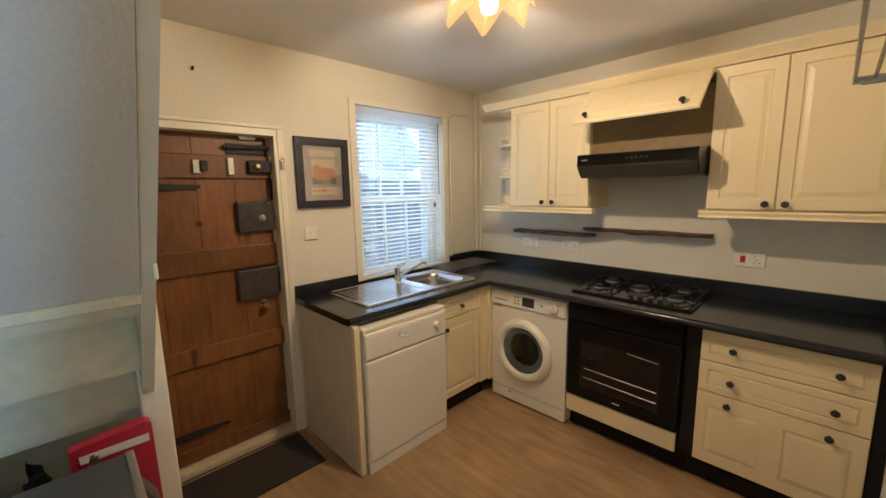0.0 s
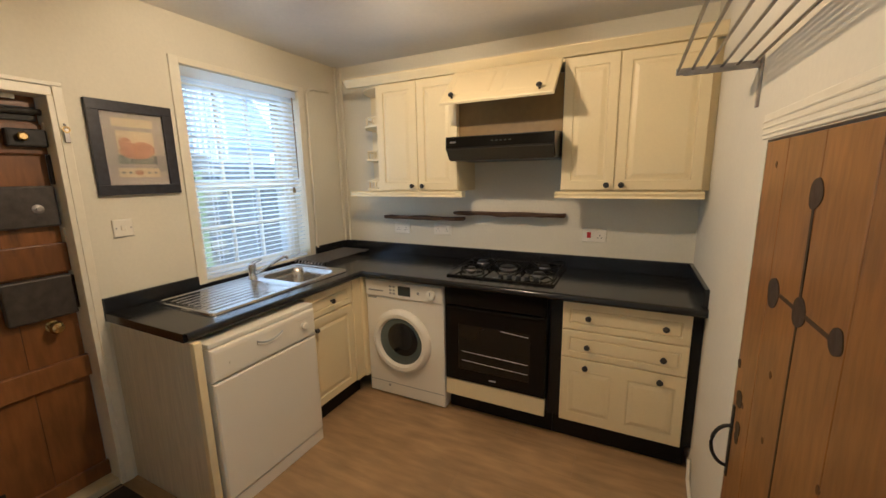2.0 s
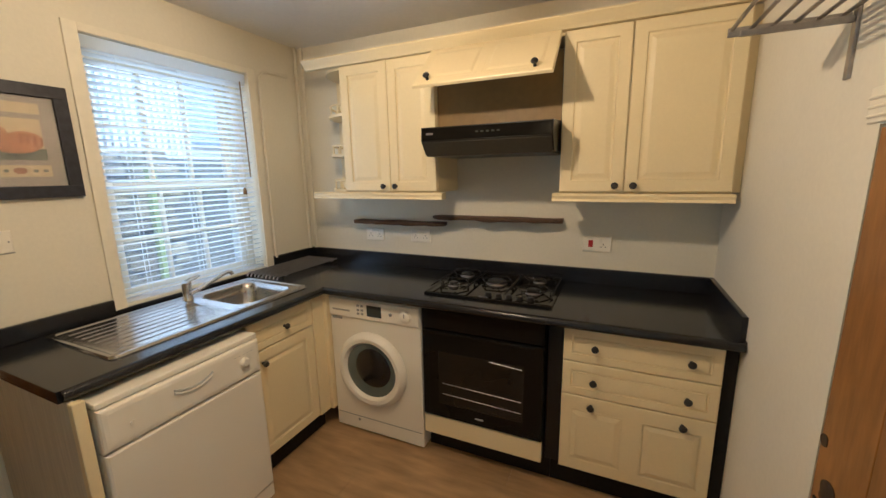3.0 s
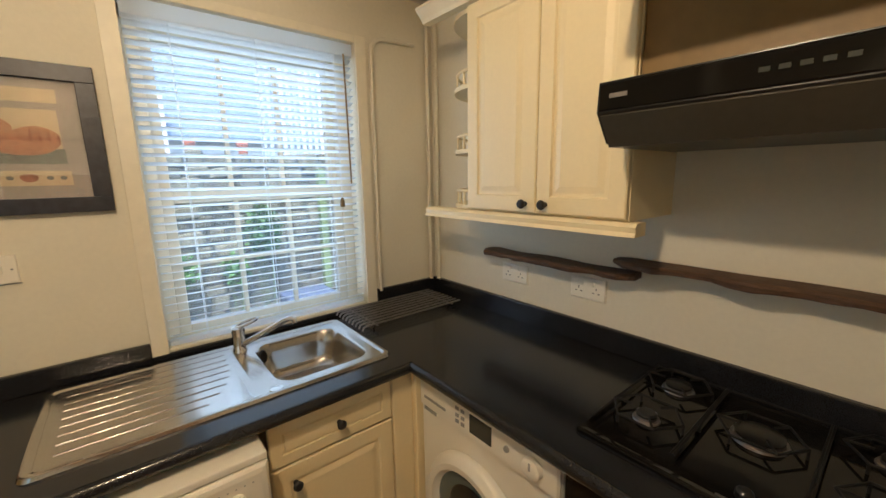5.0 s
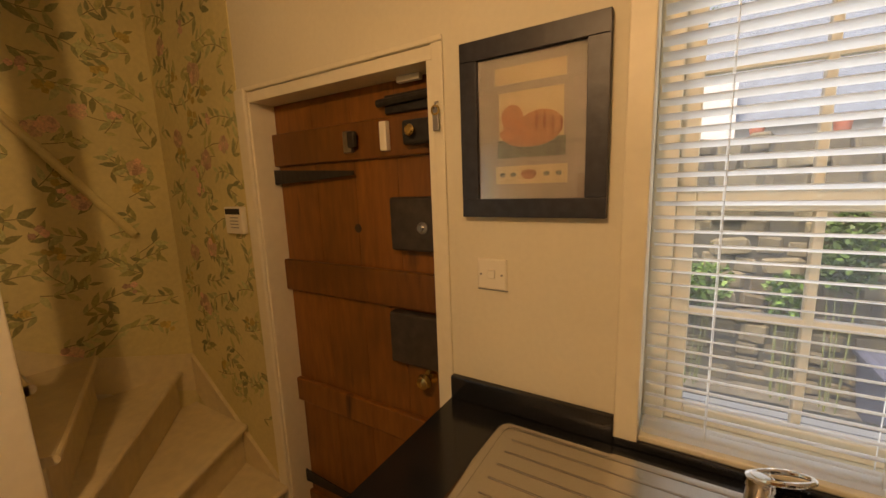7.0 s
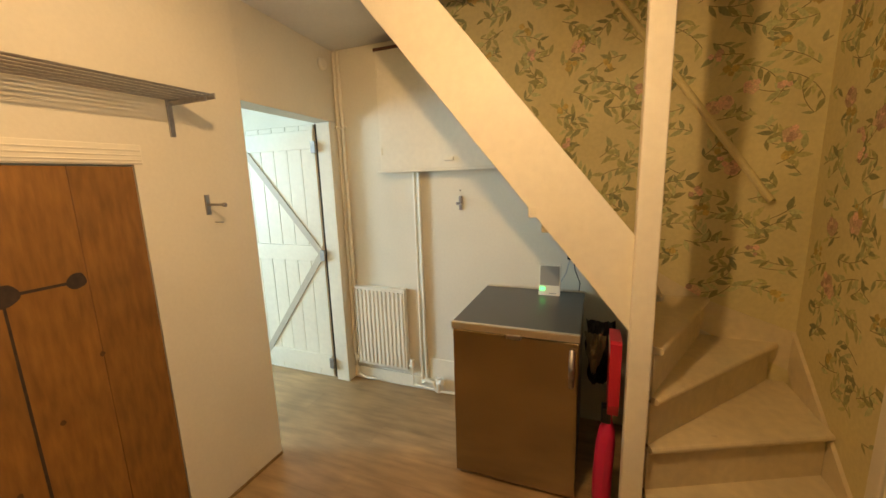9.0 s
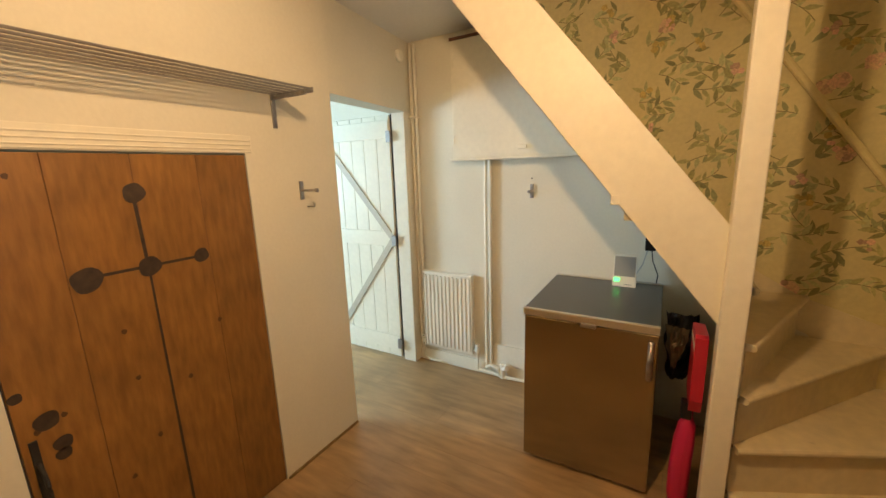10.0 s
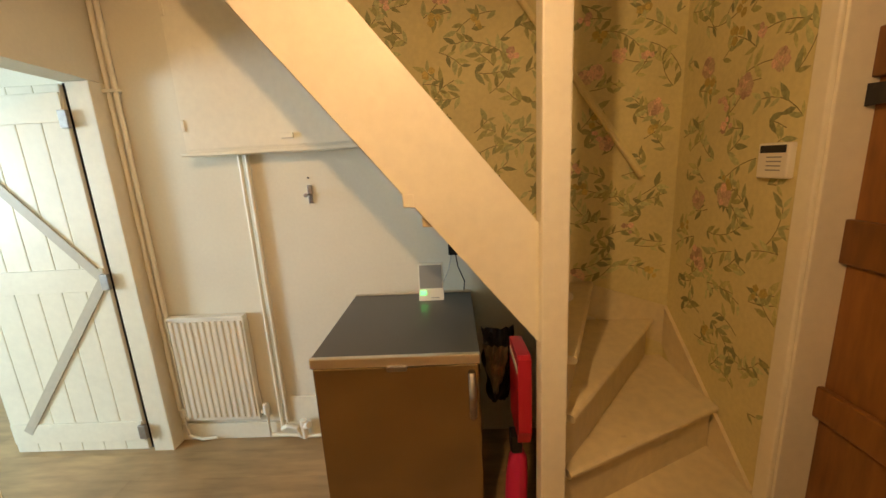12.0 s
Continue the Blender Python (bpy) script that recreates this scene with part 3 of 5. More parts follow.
drawers = thing("drawer_unit", 2.27, -0.3, 0, "cream moulded drawer unit with two drawers and pan drawer", "cabinet")
part("body", box((1.968, -0.56, 0.15), (2.572, -0.03, 0.865), 0.002), "cream", drawers)
for z0, z1 in ((0.702, 0.86), (0.539, 0.697)):
    d = front_n("drawer_front", 1.968, 2.57, z0, z1, -0.562, drawers, FLAT_RAISED)
    for x in (2.102, 2.461):
        knob((x, -0.58, (z0 + z1) / 2 - 0.001), (0, -1, 0), d)
big = part("pan_drawer_front", nested((1.968, -0.562, 0.15), (1, 0, 0), (0, 0, 1), (0, -1, 0), 0.602, 0.384, [(0, 0.013), (0.004, 0.016)]), "cream", drawers)
for x in (1.972, 2.269):
    part("panel", nested((x + 0.037, -0.578, 0.205), (1, 0, 0), (0, 0, 1), (0, -1, 0), 0.222, 0.262, [(0.0, 0.0015), (0.008, -0.001), (0.012, 0.0005), (0.03, 0.0045)]), "cream", big)
for x in (2.097, 2.454):
    knob((x, -0.578, 0.494), (0, -1, 0), big)
part("plinth", box((1.92, -0.50, 0), (2.60, -0.48, 0.148), 0.002), "plinth", drawers)
part("filler", box((2.573, -0.56, 0.15), (XR - 0.002, -0.54, 0.868), 0.002), "plinth", drawers, "dark filler strip")
part("filler", box((1.895, -0.552, 0.149), (1.964, -0.03, 0.868), 0.003), "black_metal", drawers, "black side panel")

corner_unit = thing("sink_unit", 0.3, -0.9, 0, "cream moulded sink base unit with drawer and door", "cabinet")
part("body", box((0.03, -1.115, 0.12), (0.58, -0.64, 0.74), 0.002), "cream", corner_unit)
d = front_w("drawer_front", -1.112, -0.69, 0.705, 0.853, 0.582, corner_unit, FLAT_RAISED)
knob((0.60, -0.892, 0.775), (1, 0, 0), d)
d = front_w("door", -1.112, -0.69, 0.125, 0.698, 0.582, corner_unit)
knob((0.60, -1.045, 0.635), (1, 0, 0), d)
part("corner_post", box((0.56, -0.686, 0.12), (0.604, -0.60, 0.866), 0.004), "cream", corner_unit)
part("corner_post", box((0.56, -0.60, 0.12), (0.626, -0.56, 0.866), 0.004), "cream", corner_unit)
part("plinth", box((0.53, -1.115, 0), (0.55, -0.60, 0.12), 0.002), "plinth", corner_unit)

end_panel = thing("end_panel", 0.33, -1.77, 0, "whitewashed wood-grain end panel of the worktop run", "panel", kind="structure")
part("panel", box((0.0, -1.785, 0), (0.645, -1.767, 0.868), 0.002), "whitewash", end_panel)
part("edge_strip", box((0.645, -1.787, 0), (0.675, -1.752, 0.868), 0.004), "cream", end_panel)

dish = thing("dishwasher", 0.35, -1.43, 0, "white freestanding dishwasher under the worktop", "dishwasher")
part("body", box((0.05, -1.745, 0.03), (0.60, -1.135, 0.845), 0.004), "white", dish)
part("door", nested((0.62, -1.742, 0.075), (0, 1, 0), (0, 0, 1), (1, 0, 0), 0.605, 0.588, [(0, 0.072), (0.003, 0.077), (0.009, 0.081)]), "white", dish)
part("door_edge", box((0.602, -1.743, 0.08), (0.62, -1.136, 0.845), 0.003), "cable", dish, "grey door seal and edge")
panel = part("control_panel", nested((0.62, -1.742, 0.668), (0, 1, 0), (0, 0, 1), (1, 0, 0), 0.605, 0.155, [(0, 0.072), (0.003, 0.078), (0.009, 0.082), (0.022, 0.084)]), "white", dish)
smile = [(0.704, -1.44 + 0.075 * q, 0.742 + 0.022 * q * q) for q in [k / 6 - 1 for k in range(13)]]
grip = part("handle_recess", tube(smile, 0.006, sides=8), "plastic", panel, "curved moulded door grip", True)
# grey tube paints the shadow along the grip, no part of its own
part("grip_shadow_line", tube([(0.7065, y, z + 0.011) for _, y, z in smile], 0.004, sides=6), "cable", grip)
part("dial", lathe((0.703, -1.222, 0.748), (1, 0, 0), [(0.021, 0), (0.020, 0.014), (0.014, 0.02)]), "plastic", panel, "round programme dial", True)
part("button", lathe((0.703, -1.655, 0.735), (1, 0, 0), [(0.008, 0), (0.008, 0.006)]), "plastic", panel)
for k in range(5):
    part("dial_mark", box((0.7035, -1.262 + 0.02 * k, 0.782), (0.7046, -1.258 + 0.02 * k, 0.785)), "grey_plastic", panel)
part("top_strip", box((0.60, -1.742, 0.826), (0.694, -1.137, 0.848), 0.004), "plastic", dish)
part("toe_board", box((0.60, -1.742, 0.0), (0.694, -1.137, 0.070), 0.003), "white", dish)
for y in (-1.70, -1.18):
    part("foot", lathe((0.5, y, 0), (0, 0, 1), [(0.02, 0), (0.02, 0.03)]), "plinth", dish)

washer = thing("washing_machine", 0.93, -0.3, 0, "white front-loading washing machine with round glass door", "washing machine")
part("body", box((0.632, -0.575, 0.012), (1.238, -0.03, 0.852), 0.008), "white", washer)
wc = (0.916, -0.577, 0.434)
part("door_ring", lathe(wc, (0, -1, 0), [(0.226, 0), (0.226, 0.012), (0.219, 0.028), (0.200, 0.042), (0.178, 0.040), (0.164, 0.018)], sides=48), "plastic", washer, "white door ring", True)
bowl = part("door_glass", lathe((wc[0], wc[1] - 0.016, wc[2]), (0, -1, 0), [(0.168, 0), (0.160, 0.005), (0.125, 0.010), (0.075, 0.013), (0.0, 0.014)], sides=40), "porthole", washer, "grey-green glass porthole", True)
part("drum_opening", lathe((wc[0] + 0.020, wc[1] - 0.0265, wc[2] + 0.022), (0, -1, 0), [(0.118, 0), (0.112, 0.004), (0.066, 0.006), (0.0, 0.007)], sides=32), "drum", bowl, "dark drum behind the glass", True)
panel = part("control_panel", nested((0.636, -0.575, 0.735), (1, 0, 0), (0, 0, 1), (0, -1, 0), 0.598, 0.112, [(0, 0.006), (0.006, 0.012)]), "plastic", washer)
part("display", box((0.905, -0.590, 0.76), (1.0, -0.586, 0.825), 0.002), "screen", panel, "grey display")
part("dial", lathe((1.155, -0.587, 0.79), (0, -1, 0), [(0.032, 0), (0.03, 0.016), (0.024, 0.02)]), "plastic", panel, "", True)
part("dial_mark", box((1.152, -0.609, 0.79), (1.158, -0.606, 0.812)), "grey_plastic", panel)
part("drawer_grip", box((0.665, -0.590, 0.772), (0.785, -0.586, 0.782), 0.002), "grey_plastic", panel)
for x in (0.845, 0.872):
    for z in (0.815, 0.79, 0.768):
        part("button", box((x - 0.008, -0.590, z - 0.006), (x + 0.008, -0.586, z + 0.006), 0.001), "grey_plastic", panel)
part("button", lathe((1.06, -0.587, 0.79), (0, -1, 0), [(0.01, 0), (0.009, 0.006)]), "grey_plastic", panel)
part("label_strip", box((0.65, -0.578, 0.715), (0.72, -0.575, 0.727)), "grey_plastic", washer, "small grey printed label")
part("drain_cap", lathe((0.80, -0.576, 0.08), (0, -1, 0), [(0.008, 0), (0.008, 0.004)]), "grey_plastic", washer)
part("kick_line", box((0.64, -0.577, 0.10), (1.23, -0.5745, 0.103)), "grey_plastic", washer)

oven = thing("oven", 1.57, -0.3, 0, "black built-in oven with glass door above a cream panel", "oven")
part("body", box((1.25, -0.55, 0.135), (1.888, -0.03, 0.866), 0.003), "black_metal", oven)
panel = part("control_panel", box((1.252, -0.590, 0.75), (1.886, -0.55, 0.865), 0.004), "black_gloss", oven)
odoor = part("door", nested((1.252, -0.55, 0.252), (1, 0, 0), (0, 0, 1), (0, -1, 0), 0.634, 0.492, [(0, 0.036), (0.004, 0.042)]), "black_gloss", oven, "black glass oven door")
part("door_window", nested((1.345, -0.592, 0.335), (1, 0, 0), (0, 0, 1), (0, -1, 0), 0.45, 0.30, [(0, 0.001), (0.004, 0.0015)]), "oven_window", odoor)
for z, x0 in ((0.615, 1.62), (0.445, 1.37), (0.385, 1.37)):
    part("rack_bar", tube([(x0, -0.596, z + 0.012), (1.785, -0.596, z)], 0.0014, sides=6), "dull_steel", odoor)
part("handle", box((1.30, -0.600, 0.728), (1.84, -0.590, 0.742), 0.004), "black_gloss", odoor)
part("badge", box((1.548, -0.5928, 0.288), (1.592, -0.5915, 0.297)), "grey_plastic", odoor, "plain grey badge")
part("panel", box((1.252, -0.585, 0.136), (1.886, -0.56, 0.247), 0.004), "cream", oven, "cream drawer panel under the oven")
part("plinth", box((1.242, -0.50, 0), (1.918, -0.48, 0.133), 0.002), "plinth", oven)

# ---- worktop, upstand ----
top = thing("worktop", 0.3, -0.9, 0.868, "black speckled laminate worktop in an L shape", "worktop")
slab = bmesh.new()
for lo, hi in (((0.0, -1.80, 0.87), (0.632, -1.03, 0.91)), ((0.0, -1.03, 0.87), (0.14, -0.705, 0.91)), ((0.49, -1.03, 0.87), (0.632, -0.705, 0.91)), ((0.0, -0.705, 0.87), (0.632, 0.0, 0.91)), ((0.632, -0.618, 0.87), (XR, 0.0, 0.91))):
    box(lo, hi, 0, slab)
part("slab", slab, "black", top)
part("front_edge", tube([(0.632, -1.79, 0.89), (0.632, -0.63, 0.89)], 0.020, sides=12), "black", top, "", True)
part("front_edge", tube([(0.64, -0.618, 0.89), (XR - 0.005, -0.618, 0.89)], 0.020, sides=12), "black", top, "", True)
for name, lo, hi in (("upstand", (0.0, -1.80, 0.91), (0.022, -1.338, 0.983)), ("upstand", (0.0, -1.338, 0.91), (0.018, -0.395, 0.93)), ("upstand", (0.0, -0.395, 0.91), (0.022, -0.022, 1.0)), ("upstand", (0.0, -0.022, 0.91), (XR, -0.0, 1.0)), ("upstand", (XR - 0.022, -0.60, 0.91), (XR, -0.022, 1.0))):
    part(name, box(lo, hi, 0.004), "black", top)

# ---- sink and tap ----
sink = thing("sink", 0.31, -1.12, 0.91, "stainless steel inset sink with ribbed drainer", "sink")
SX0, SX1, SY0, SY1, SZ = 0.062, 0.545, -1.615, -0.645, 0.914


def rounded(x0, x1, y0, y1, r, n=5):
    pts = []
    for cx, cy, a0 in ((x1 - r, y1 - r, 0), (x0 + r, y1 - r, 90), (x0 + r, y0 + r, 180), (x1 - r, y0 + r, 270)):
        for k in range(n + 1):
            a = radians(a0 + 90 * k / n)
            pts.append((cx + r * math.cos(a), cy + r * math.sin(a)))
    return pts


def loft(rings, bm=None, cap_last=True):
    b = bmesh.new()
    vs = [[b.verts.new(p) for p in ring] for ring in rings]
    for a, c in zip(vs, vs[1:]):
        m = len(a)
        for k in range(m):
            b.faces.new((a[k], a[(k + 1) % m], c[(k + 1) % m], c[k]))
    if cap_last:
        b.faces.new(vs[-1])
    return merge(bm, b)


def flat(pts, z):
    return [(x, y, z) for x, y in pts]


BX0, BX1, BY0, BY1 = 0.135, 0.495, -1.035, -0.70
rim = bmesh.new()
# the rim: frame round the bowl as four strips, with a raised lip
loft([flat(rounded(SX0, SX1, SY0, SY1, 0.025), 0.9105), flat(rounded(SX0 + 0.003, SX1 - 0.003, SY0 + 0.003, SY1 - 0.003, 0.028), 0.9195), flat(rounded(SX0 + 0.009, SX1 - 0.009, SY0 + 0.009, SY1 - 0.009, 0.026), 0.922), flat(rounded(SX0 + 0.016, SX1 - 0.016, SY0 + 0.016, SY1 - 0.016, 0.022), 0.921), flat(rounded(SX0 + 0.024, SX1 - 0.024, SY0 + 0.024, SY1 - 0.024, 0.018), 0.9165)], rim, False)
for lo, hi in (((SX0 + 0.012, BY1, 0.911), (SX1 - 0.012, SY1 - 0.012, 0.9165)), ((SX0 + 0.012, BY0, 0.911), (BX0, BY1, 0.9165)), ((BX1, BY0, 0.911), (SX1 - 0.012, BY1, 0.9165)), ((SX0 + 0.012, -1.10, 0.911), (SX1 - 0.012, BY0, 0.9165))):
    box(lo, hi, 0, rim)
part("rim", rim, "steel", sink, "", True)
part("bowl", loft([flat(rounded(BX0 - 0.002, BX1 + 0.002, BY0 - 0.002, BY1 + 0.002, 0.002, 8), 0.9163), flat(rounded(BX0, BX1, BY0, BY1, 0.07, 8), 0.9163), flat(rounded(BX0 + 0.006, BX1 - 0.006, BY0 + 0.006, BY1 - 0.006, 0.07, 8), 0.908), *[flat(rounded(BX0 + i, BX1 - i, BY0 + i, BY1 - i, 0.075 - 0.25 * max(0, i - 0.03), 8), z) for i, z in ((0.012, 0.860), (0.020, 0.812), (0.026, 0.795), (0.036, 0.782), (0.050, 0.775), (0.072, 0.771), (0.11, 0.769))]]), "steel", sink, "brushed steel bowl", True)
drainer = part("drainer", loft([flat(rounded(SX0 + 0.012, SX1 - 0.012, SY0 + 0.012, -1.10, 0.02), 0.9165), flat(rounded(SX0 + 0.03, SX1 - 0.03, SY0 + 0.03, -1.105, 0.02), 0.9155), flat(rounded(SX0 + 0.045, SX1 - 0.045, SY0 + 0.04, -1.11, 0.02), 0.9125)]), "steel", sink, "ribbed steel drainer", True)
for k in range(8):
    x = 0.125 + k * 0.048
    part("rib", tube([(x, -1.56, 0.9113), (x, -1.13 - 0.10 * (k / 7) ** 3, 0.9113)], 0.0032, sides=8), "steel", drainer, "", True)
waste = part("waste", lathe((0.33, -0.87, 0.7695), (0, 0, 1), [(0.042, 0), (0.040, 0.004), (0.030, 0.004), (0.027, 0.0015), (0.0, 0.001)]), "chrome", sink, "round chrome waste", True)
for k in range(6):
    part("drain_hole", lathe((0.33 + 0.016 * math.cos(k * math.pi / 3), -0.87 + 0.016 * math.sin(k * math.pi / 3), 0.7708), (0, 0, 1), [(0.006, 0), (0.006, 0.0006)], sides=10), "ink", waste)
part("overflow", lathe((0.150, -1.018, 0.876), (0.7, 0.7, 0.15), [(0.027, 0), (0.027, 0.022), (0.022, 0.027), (0.004, 0.028)]), "plinth", sink, "black overflow cap", True)
part("plug_control", lathe((0.515, -1.052, 0.9165), (0, 0, 1), [(0.021, 0), (0.02, 0.004), (0.016, 0.006)]), "chrome", sink, "", True)

TX, TY = 0.135, -1.073
tap = thing("tap", TX, TY, 0.9165, "chrome single-lever mixer tap", "tap")
part("body", lathe((TX, TY, 0.9165), (0, 0, 1), [(0.027, 0), (0.026, 0.006), (0.022, 0.012), (0.022, 0.075), (0.024, 0.079), (0.023, 0.094), (0.012, 0.101)]), "chrome", tap, "", True)
part("spout", tube([(TX + 0.008, TY + 0.010, 0.945), (TX + 0.035, TY + 0.050, 0.968), (TX + 0.075, TY + 0.108, 1.008), (TX + 0.102, TY + 0.146, 1.034), (TX + 0.113, TY + 0.163, 1.040), (TX + 0.120, TY + 0.173, 1.034), (TX + 0.122, TY + 0.176, 1.022)], 0.0115, sides=12, r2=0.0105), "chrome", tap, "", True)
loop = [(TX + 0.018 * math.cos(a), TY + 0.030 + 0.042 * math.sin(a), 1.022 + 0.010 * math.sin(a)) for a in [2 * math.pi * k / 20 for k in range(21)]]
part("lever", tube(loop, 0.0052, sides=8, cap=False), "chrome", tap, "open loop lever", True)

# ---- hob ----
hob = thing("hob", 1.57, -0.34, 0.91, "black five-burner gas hob with cast iron supports", "hob")
part("tray", nested((1.232, -0.515, 0.911), (1, 0, 0), (0, 1, 0), (0, 0, 1), 0.668, 0.478, [(0, 0.008), (0.006, 0.012), (0.02, 0.009)]), "black_gloss", hob)
for bx, by, r in ((1.335, -0.125, 0.036), (1.335, -0.345, 0.026), (1.55, -0.225, 0.052), (1.772, -0.115, 0.030), (1.778, -0.330, 0.036)):
    bn = part("burner", lathe((bx, by, 0.920), (0, 0, 1), [(r + 0.008, 0), (r + 0.006, 0.005), (r, 0.006), (r, 0.013)]), "dull_steel", hob, "steel burner ring", True)
    part("burner_cap", lathe((bx, by, 0.933), (0, 0, 1), [(r * 0.98, 0), (r * 0.98, 0.005), (r * 0.8, 0.009)]), "black_metal", bn, "", True)
    hexagon = [(bx + 0.088 * math.cos(a), by + 0.082 * math.sin(a), 0.944) for a in [math.pi / 3 * k for k in range(7)]]
    sup = part("pan_support", tube(hexagon, 0.0036, sides=6), "cast_iron", hob, "thin cast iron ring")
    for k in range(6):
        a = math.pi / 3 * k
        q = (bx + 0.088 * math.cos(a), by + 0.082 * math.sin(a), 0.944)
        p = (bx + 0.040 * math.cos(a), by + 0.040 * math.sin(a), 0.947) if k % 2 else (q[0], q[1], 0.919)
        part("support_arm", tube([p, q], 0.0034, sides=6), "cast_iron", sup)
for x0, x1 in ((1.250, 1.44), (1.445, 1.66), (1.665, 1.885)):
    part("support_frame", tube([(x0, -0.47, 0.942), (x0, -0.06, 0.942), (x1, -0.06, 0.942), (x1, -0.47 if x1 < 1.5 else -0.42, 0.942)], 0.0036, sides=6), "cast_iron", hob)
    for x in (x0, x1):
        part("support_foot", tube([(x, -0.30, 0.942), (x, -0.30, 0.919)], 0.0036, sides=6), "cast_iron", hob)
for k in range(5):
    part("hob_knob", lathe((1.575 + 0.054 * k, -0.462, 0.920), (0, 0, 1), [(0.017, 0), (0.016, 0.014), (0.011, 0.019)]), "black_metal", hob, "", True)
part("badge", box((1.535, -0.502, 0.9245), (1.585, -0.496, 0.9255)), "dull_steel", hob, "plain pale badge")
part("front_trim", tube([(1.24, -0.513, 0.917), (1.893, -0.513, 0.917)], 0.005, sides=8), "black_gloss", hob)

# ---- wall units ----


def wall_unit(name, x0, x1, label, split):
    u = thing(name, (x0 + x1) / 2, -0.15, 1.44, label, "cabinet", "wall units")
    part("body", box((x0, -0.29, 1.435), (x1, -0.0, 2.17), 0.002), "cream", u)
    return u


unit1 = wall_unit("wall_unit", 0.60, 1.225, "cream two-door wall cabinet with moulded doors", 0.926)
for x0, x1, kx in ((0.602, 0.923, 0.885), (0.927, 1.223, 0.965)):
    d = front_n("door", x0, x1, 1.443, 2.165, -0.292, unit1)
    knob((kx, -0.31, 1.472), (0, -1, 0), d)
unit2 = wall_unit("wall_unit", 1.882, 2.585, "cream two-door wall cabinet beside the hood", 2.17)
for x0, x1, kx in ((1.884, 2.168, 2.132), (2.172, 2.583, 2.208)):
    d = front_n("door", x0, x1, 1.443, 2.165, -0.292, unit2)
    knob((kx, -0.31, 1.472), (0, -1, 0), d)
part("filler", box((2.586, -0.27, 1.44), (XR - 0.001, -0.25, 2.165), 0.002), "cream", unit2)

rails = thing("cornice", 1.45, -0.3, 2.17, "cream moulded cornice along the wall cabinets", "trim", kind="structure")
part("cornice", prism([(-0.29, 2.168), (-0.325, 2.168), (-0.332, 2.18), (-0.345, 2.195), (-0.360, 2.212), (-0.360, 2.220), (-0.25, 2.220)], "x", 0.36, XR - 0.002), "cream", rails)
part("light_rail", prism([(-0.26, 1.435), (-0.312, 1.435), (-0.322, 1.425), (-0.318, 1.41), (-0.325, 1.398), (-0.26, 1.398)], "x", 0.345, 1.258), "cream", rails)
part("light_rail", prism([(-0.26, 1.435), (-0.312, 1.435), (-0.322, 1.425), (-0.318, 1.41), (-0.325, 1.398), (-0.26, 1.398)], "x", 1.853, XR - 0.022), "cream", rails)

niche = thing("corner_shelf_unit", 0.47, -0.15, 1.44, "cream open end shelves with little gallery rails", "shelf")
part("back", box((0.34, -0.012, 1.435), (0.60, -0.0, 2.17), 0.001), "cream", niche)
part("side", box((0.585, -0.29, 1.435), (0.598, -0.012, 2.17), 0.001), "cream", niche)


def quarter(x1, y1, rx, ry, z0, z1):
    pts = [(x1, y1), (x1, y1 - ry)] + [(x1 - rx * math.sin(a), y1 - ry * math.cos(a)) for a in [math.pi / 2 * k / 8 for k in range(1, 9)]]
    return prism(pts, "z", z0, z1)


for z in (1.436, 1.655, 1.895, 2.155):
    part("shelf", quarter(0.585, -0.012, 0.235, 0.275, z, z + 0.016), "cream", niche)
for z in (1.452, 1.671, 1.911):
    arc = [(0.585 - 0.225 * math.sin(a), -0.012 - 0.262 * math.cos(a), z + 0.055) for a in [math.pi / 2 * k / 8 for k in range(9)]]
    part("gallery_rail", tube(arc, 0.006, sides=6), "cream", niche)
    for p in arc[1::2]:
        part("spindle", tube([(p[0], p[1], z), (p[0], p[1], z + 0.055)], 0.005, sides=6), "cream", niche)

hood_unit = thing("hood_unit", 1.55, -0.2, 1.96, "cream lift-up flap above the extractor, propped open", "cabinet")
part("back", box((1.228, -0.02, 1.78), (1.879, -0.0, 2.165), 0.001), "brown_board", hood_unit, "bare brown board behind the flap")
part("top", box((1.228, -0.29, 2.15), (1.879, -0.02, 2.166), 0.001), "cream", hood_unit)
part("inner_board", box((1.228, -0.285, 1.78), (1.879, -0.265, 2.10), 0.001), "brown_board", hood_unit, "brown board inside the open cabinet")
ang = radians(47)
flap = part("flap", nested((1.228, -0.338, 2.15), (1, 0, 0), (0, -math.sin(ang), -math.cos(ang)), (0, -math.cos(ang), math.sin(ang)), 0.65, 0.312, [(0, 0.013), (0.004, 0.017)]), "cream", hood_unit, "raised cream cabinet flap")
for x in (1.25, 1.565):
    fo = Vector((x, -0.338, 2.15)) + 0.03 * Vector((0, -math.sin(ang), -math.cos(ang))) + 0.0165 * Vector((0, -math.cos(ang), math.sin(ang)))
    part("panel", nested(fo, (1, 0, 0), (0, -math.sin(ang), -math.cos(ang)), (0, -math.cos(ang), math.sin(ang)), 0.285, 0.245, [(0.0, 0.001), (0.006, -0.002), (0.012, -0.001), (0.03, 0.004)]), "cream", flap)
for x in (1.30, 1.80):
    kb = Vector((x, -0.338, 2.15)) + 0.275 * Vector((0, -math.sin(ang), -math.cos(ang))) + 0.016 * Vector((0, -math.cos(ang), math.sin(ang)))
    knob(kb, (0, -math.cos(ang), math.sin(ang)), flap)
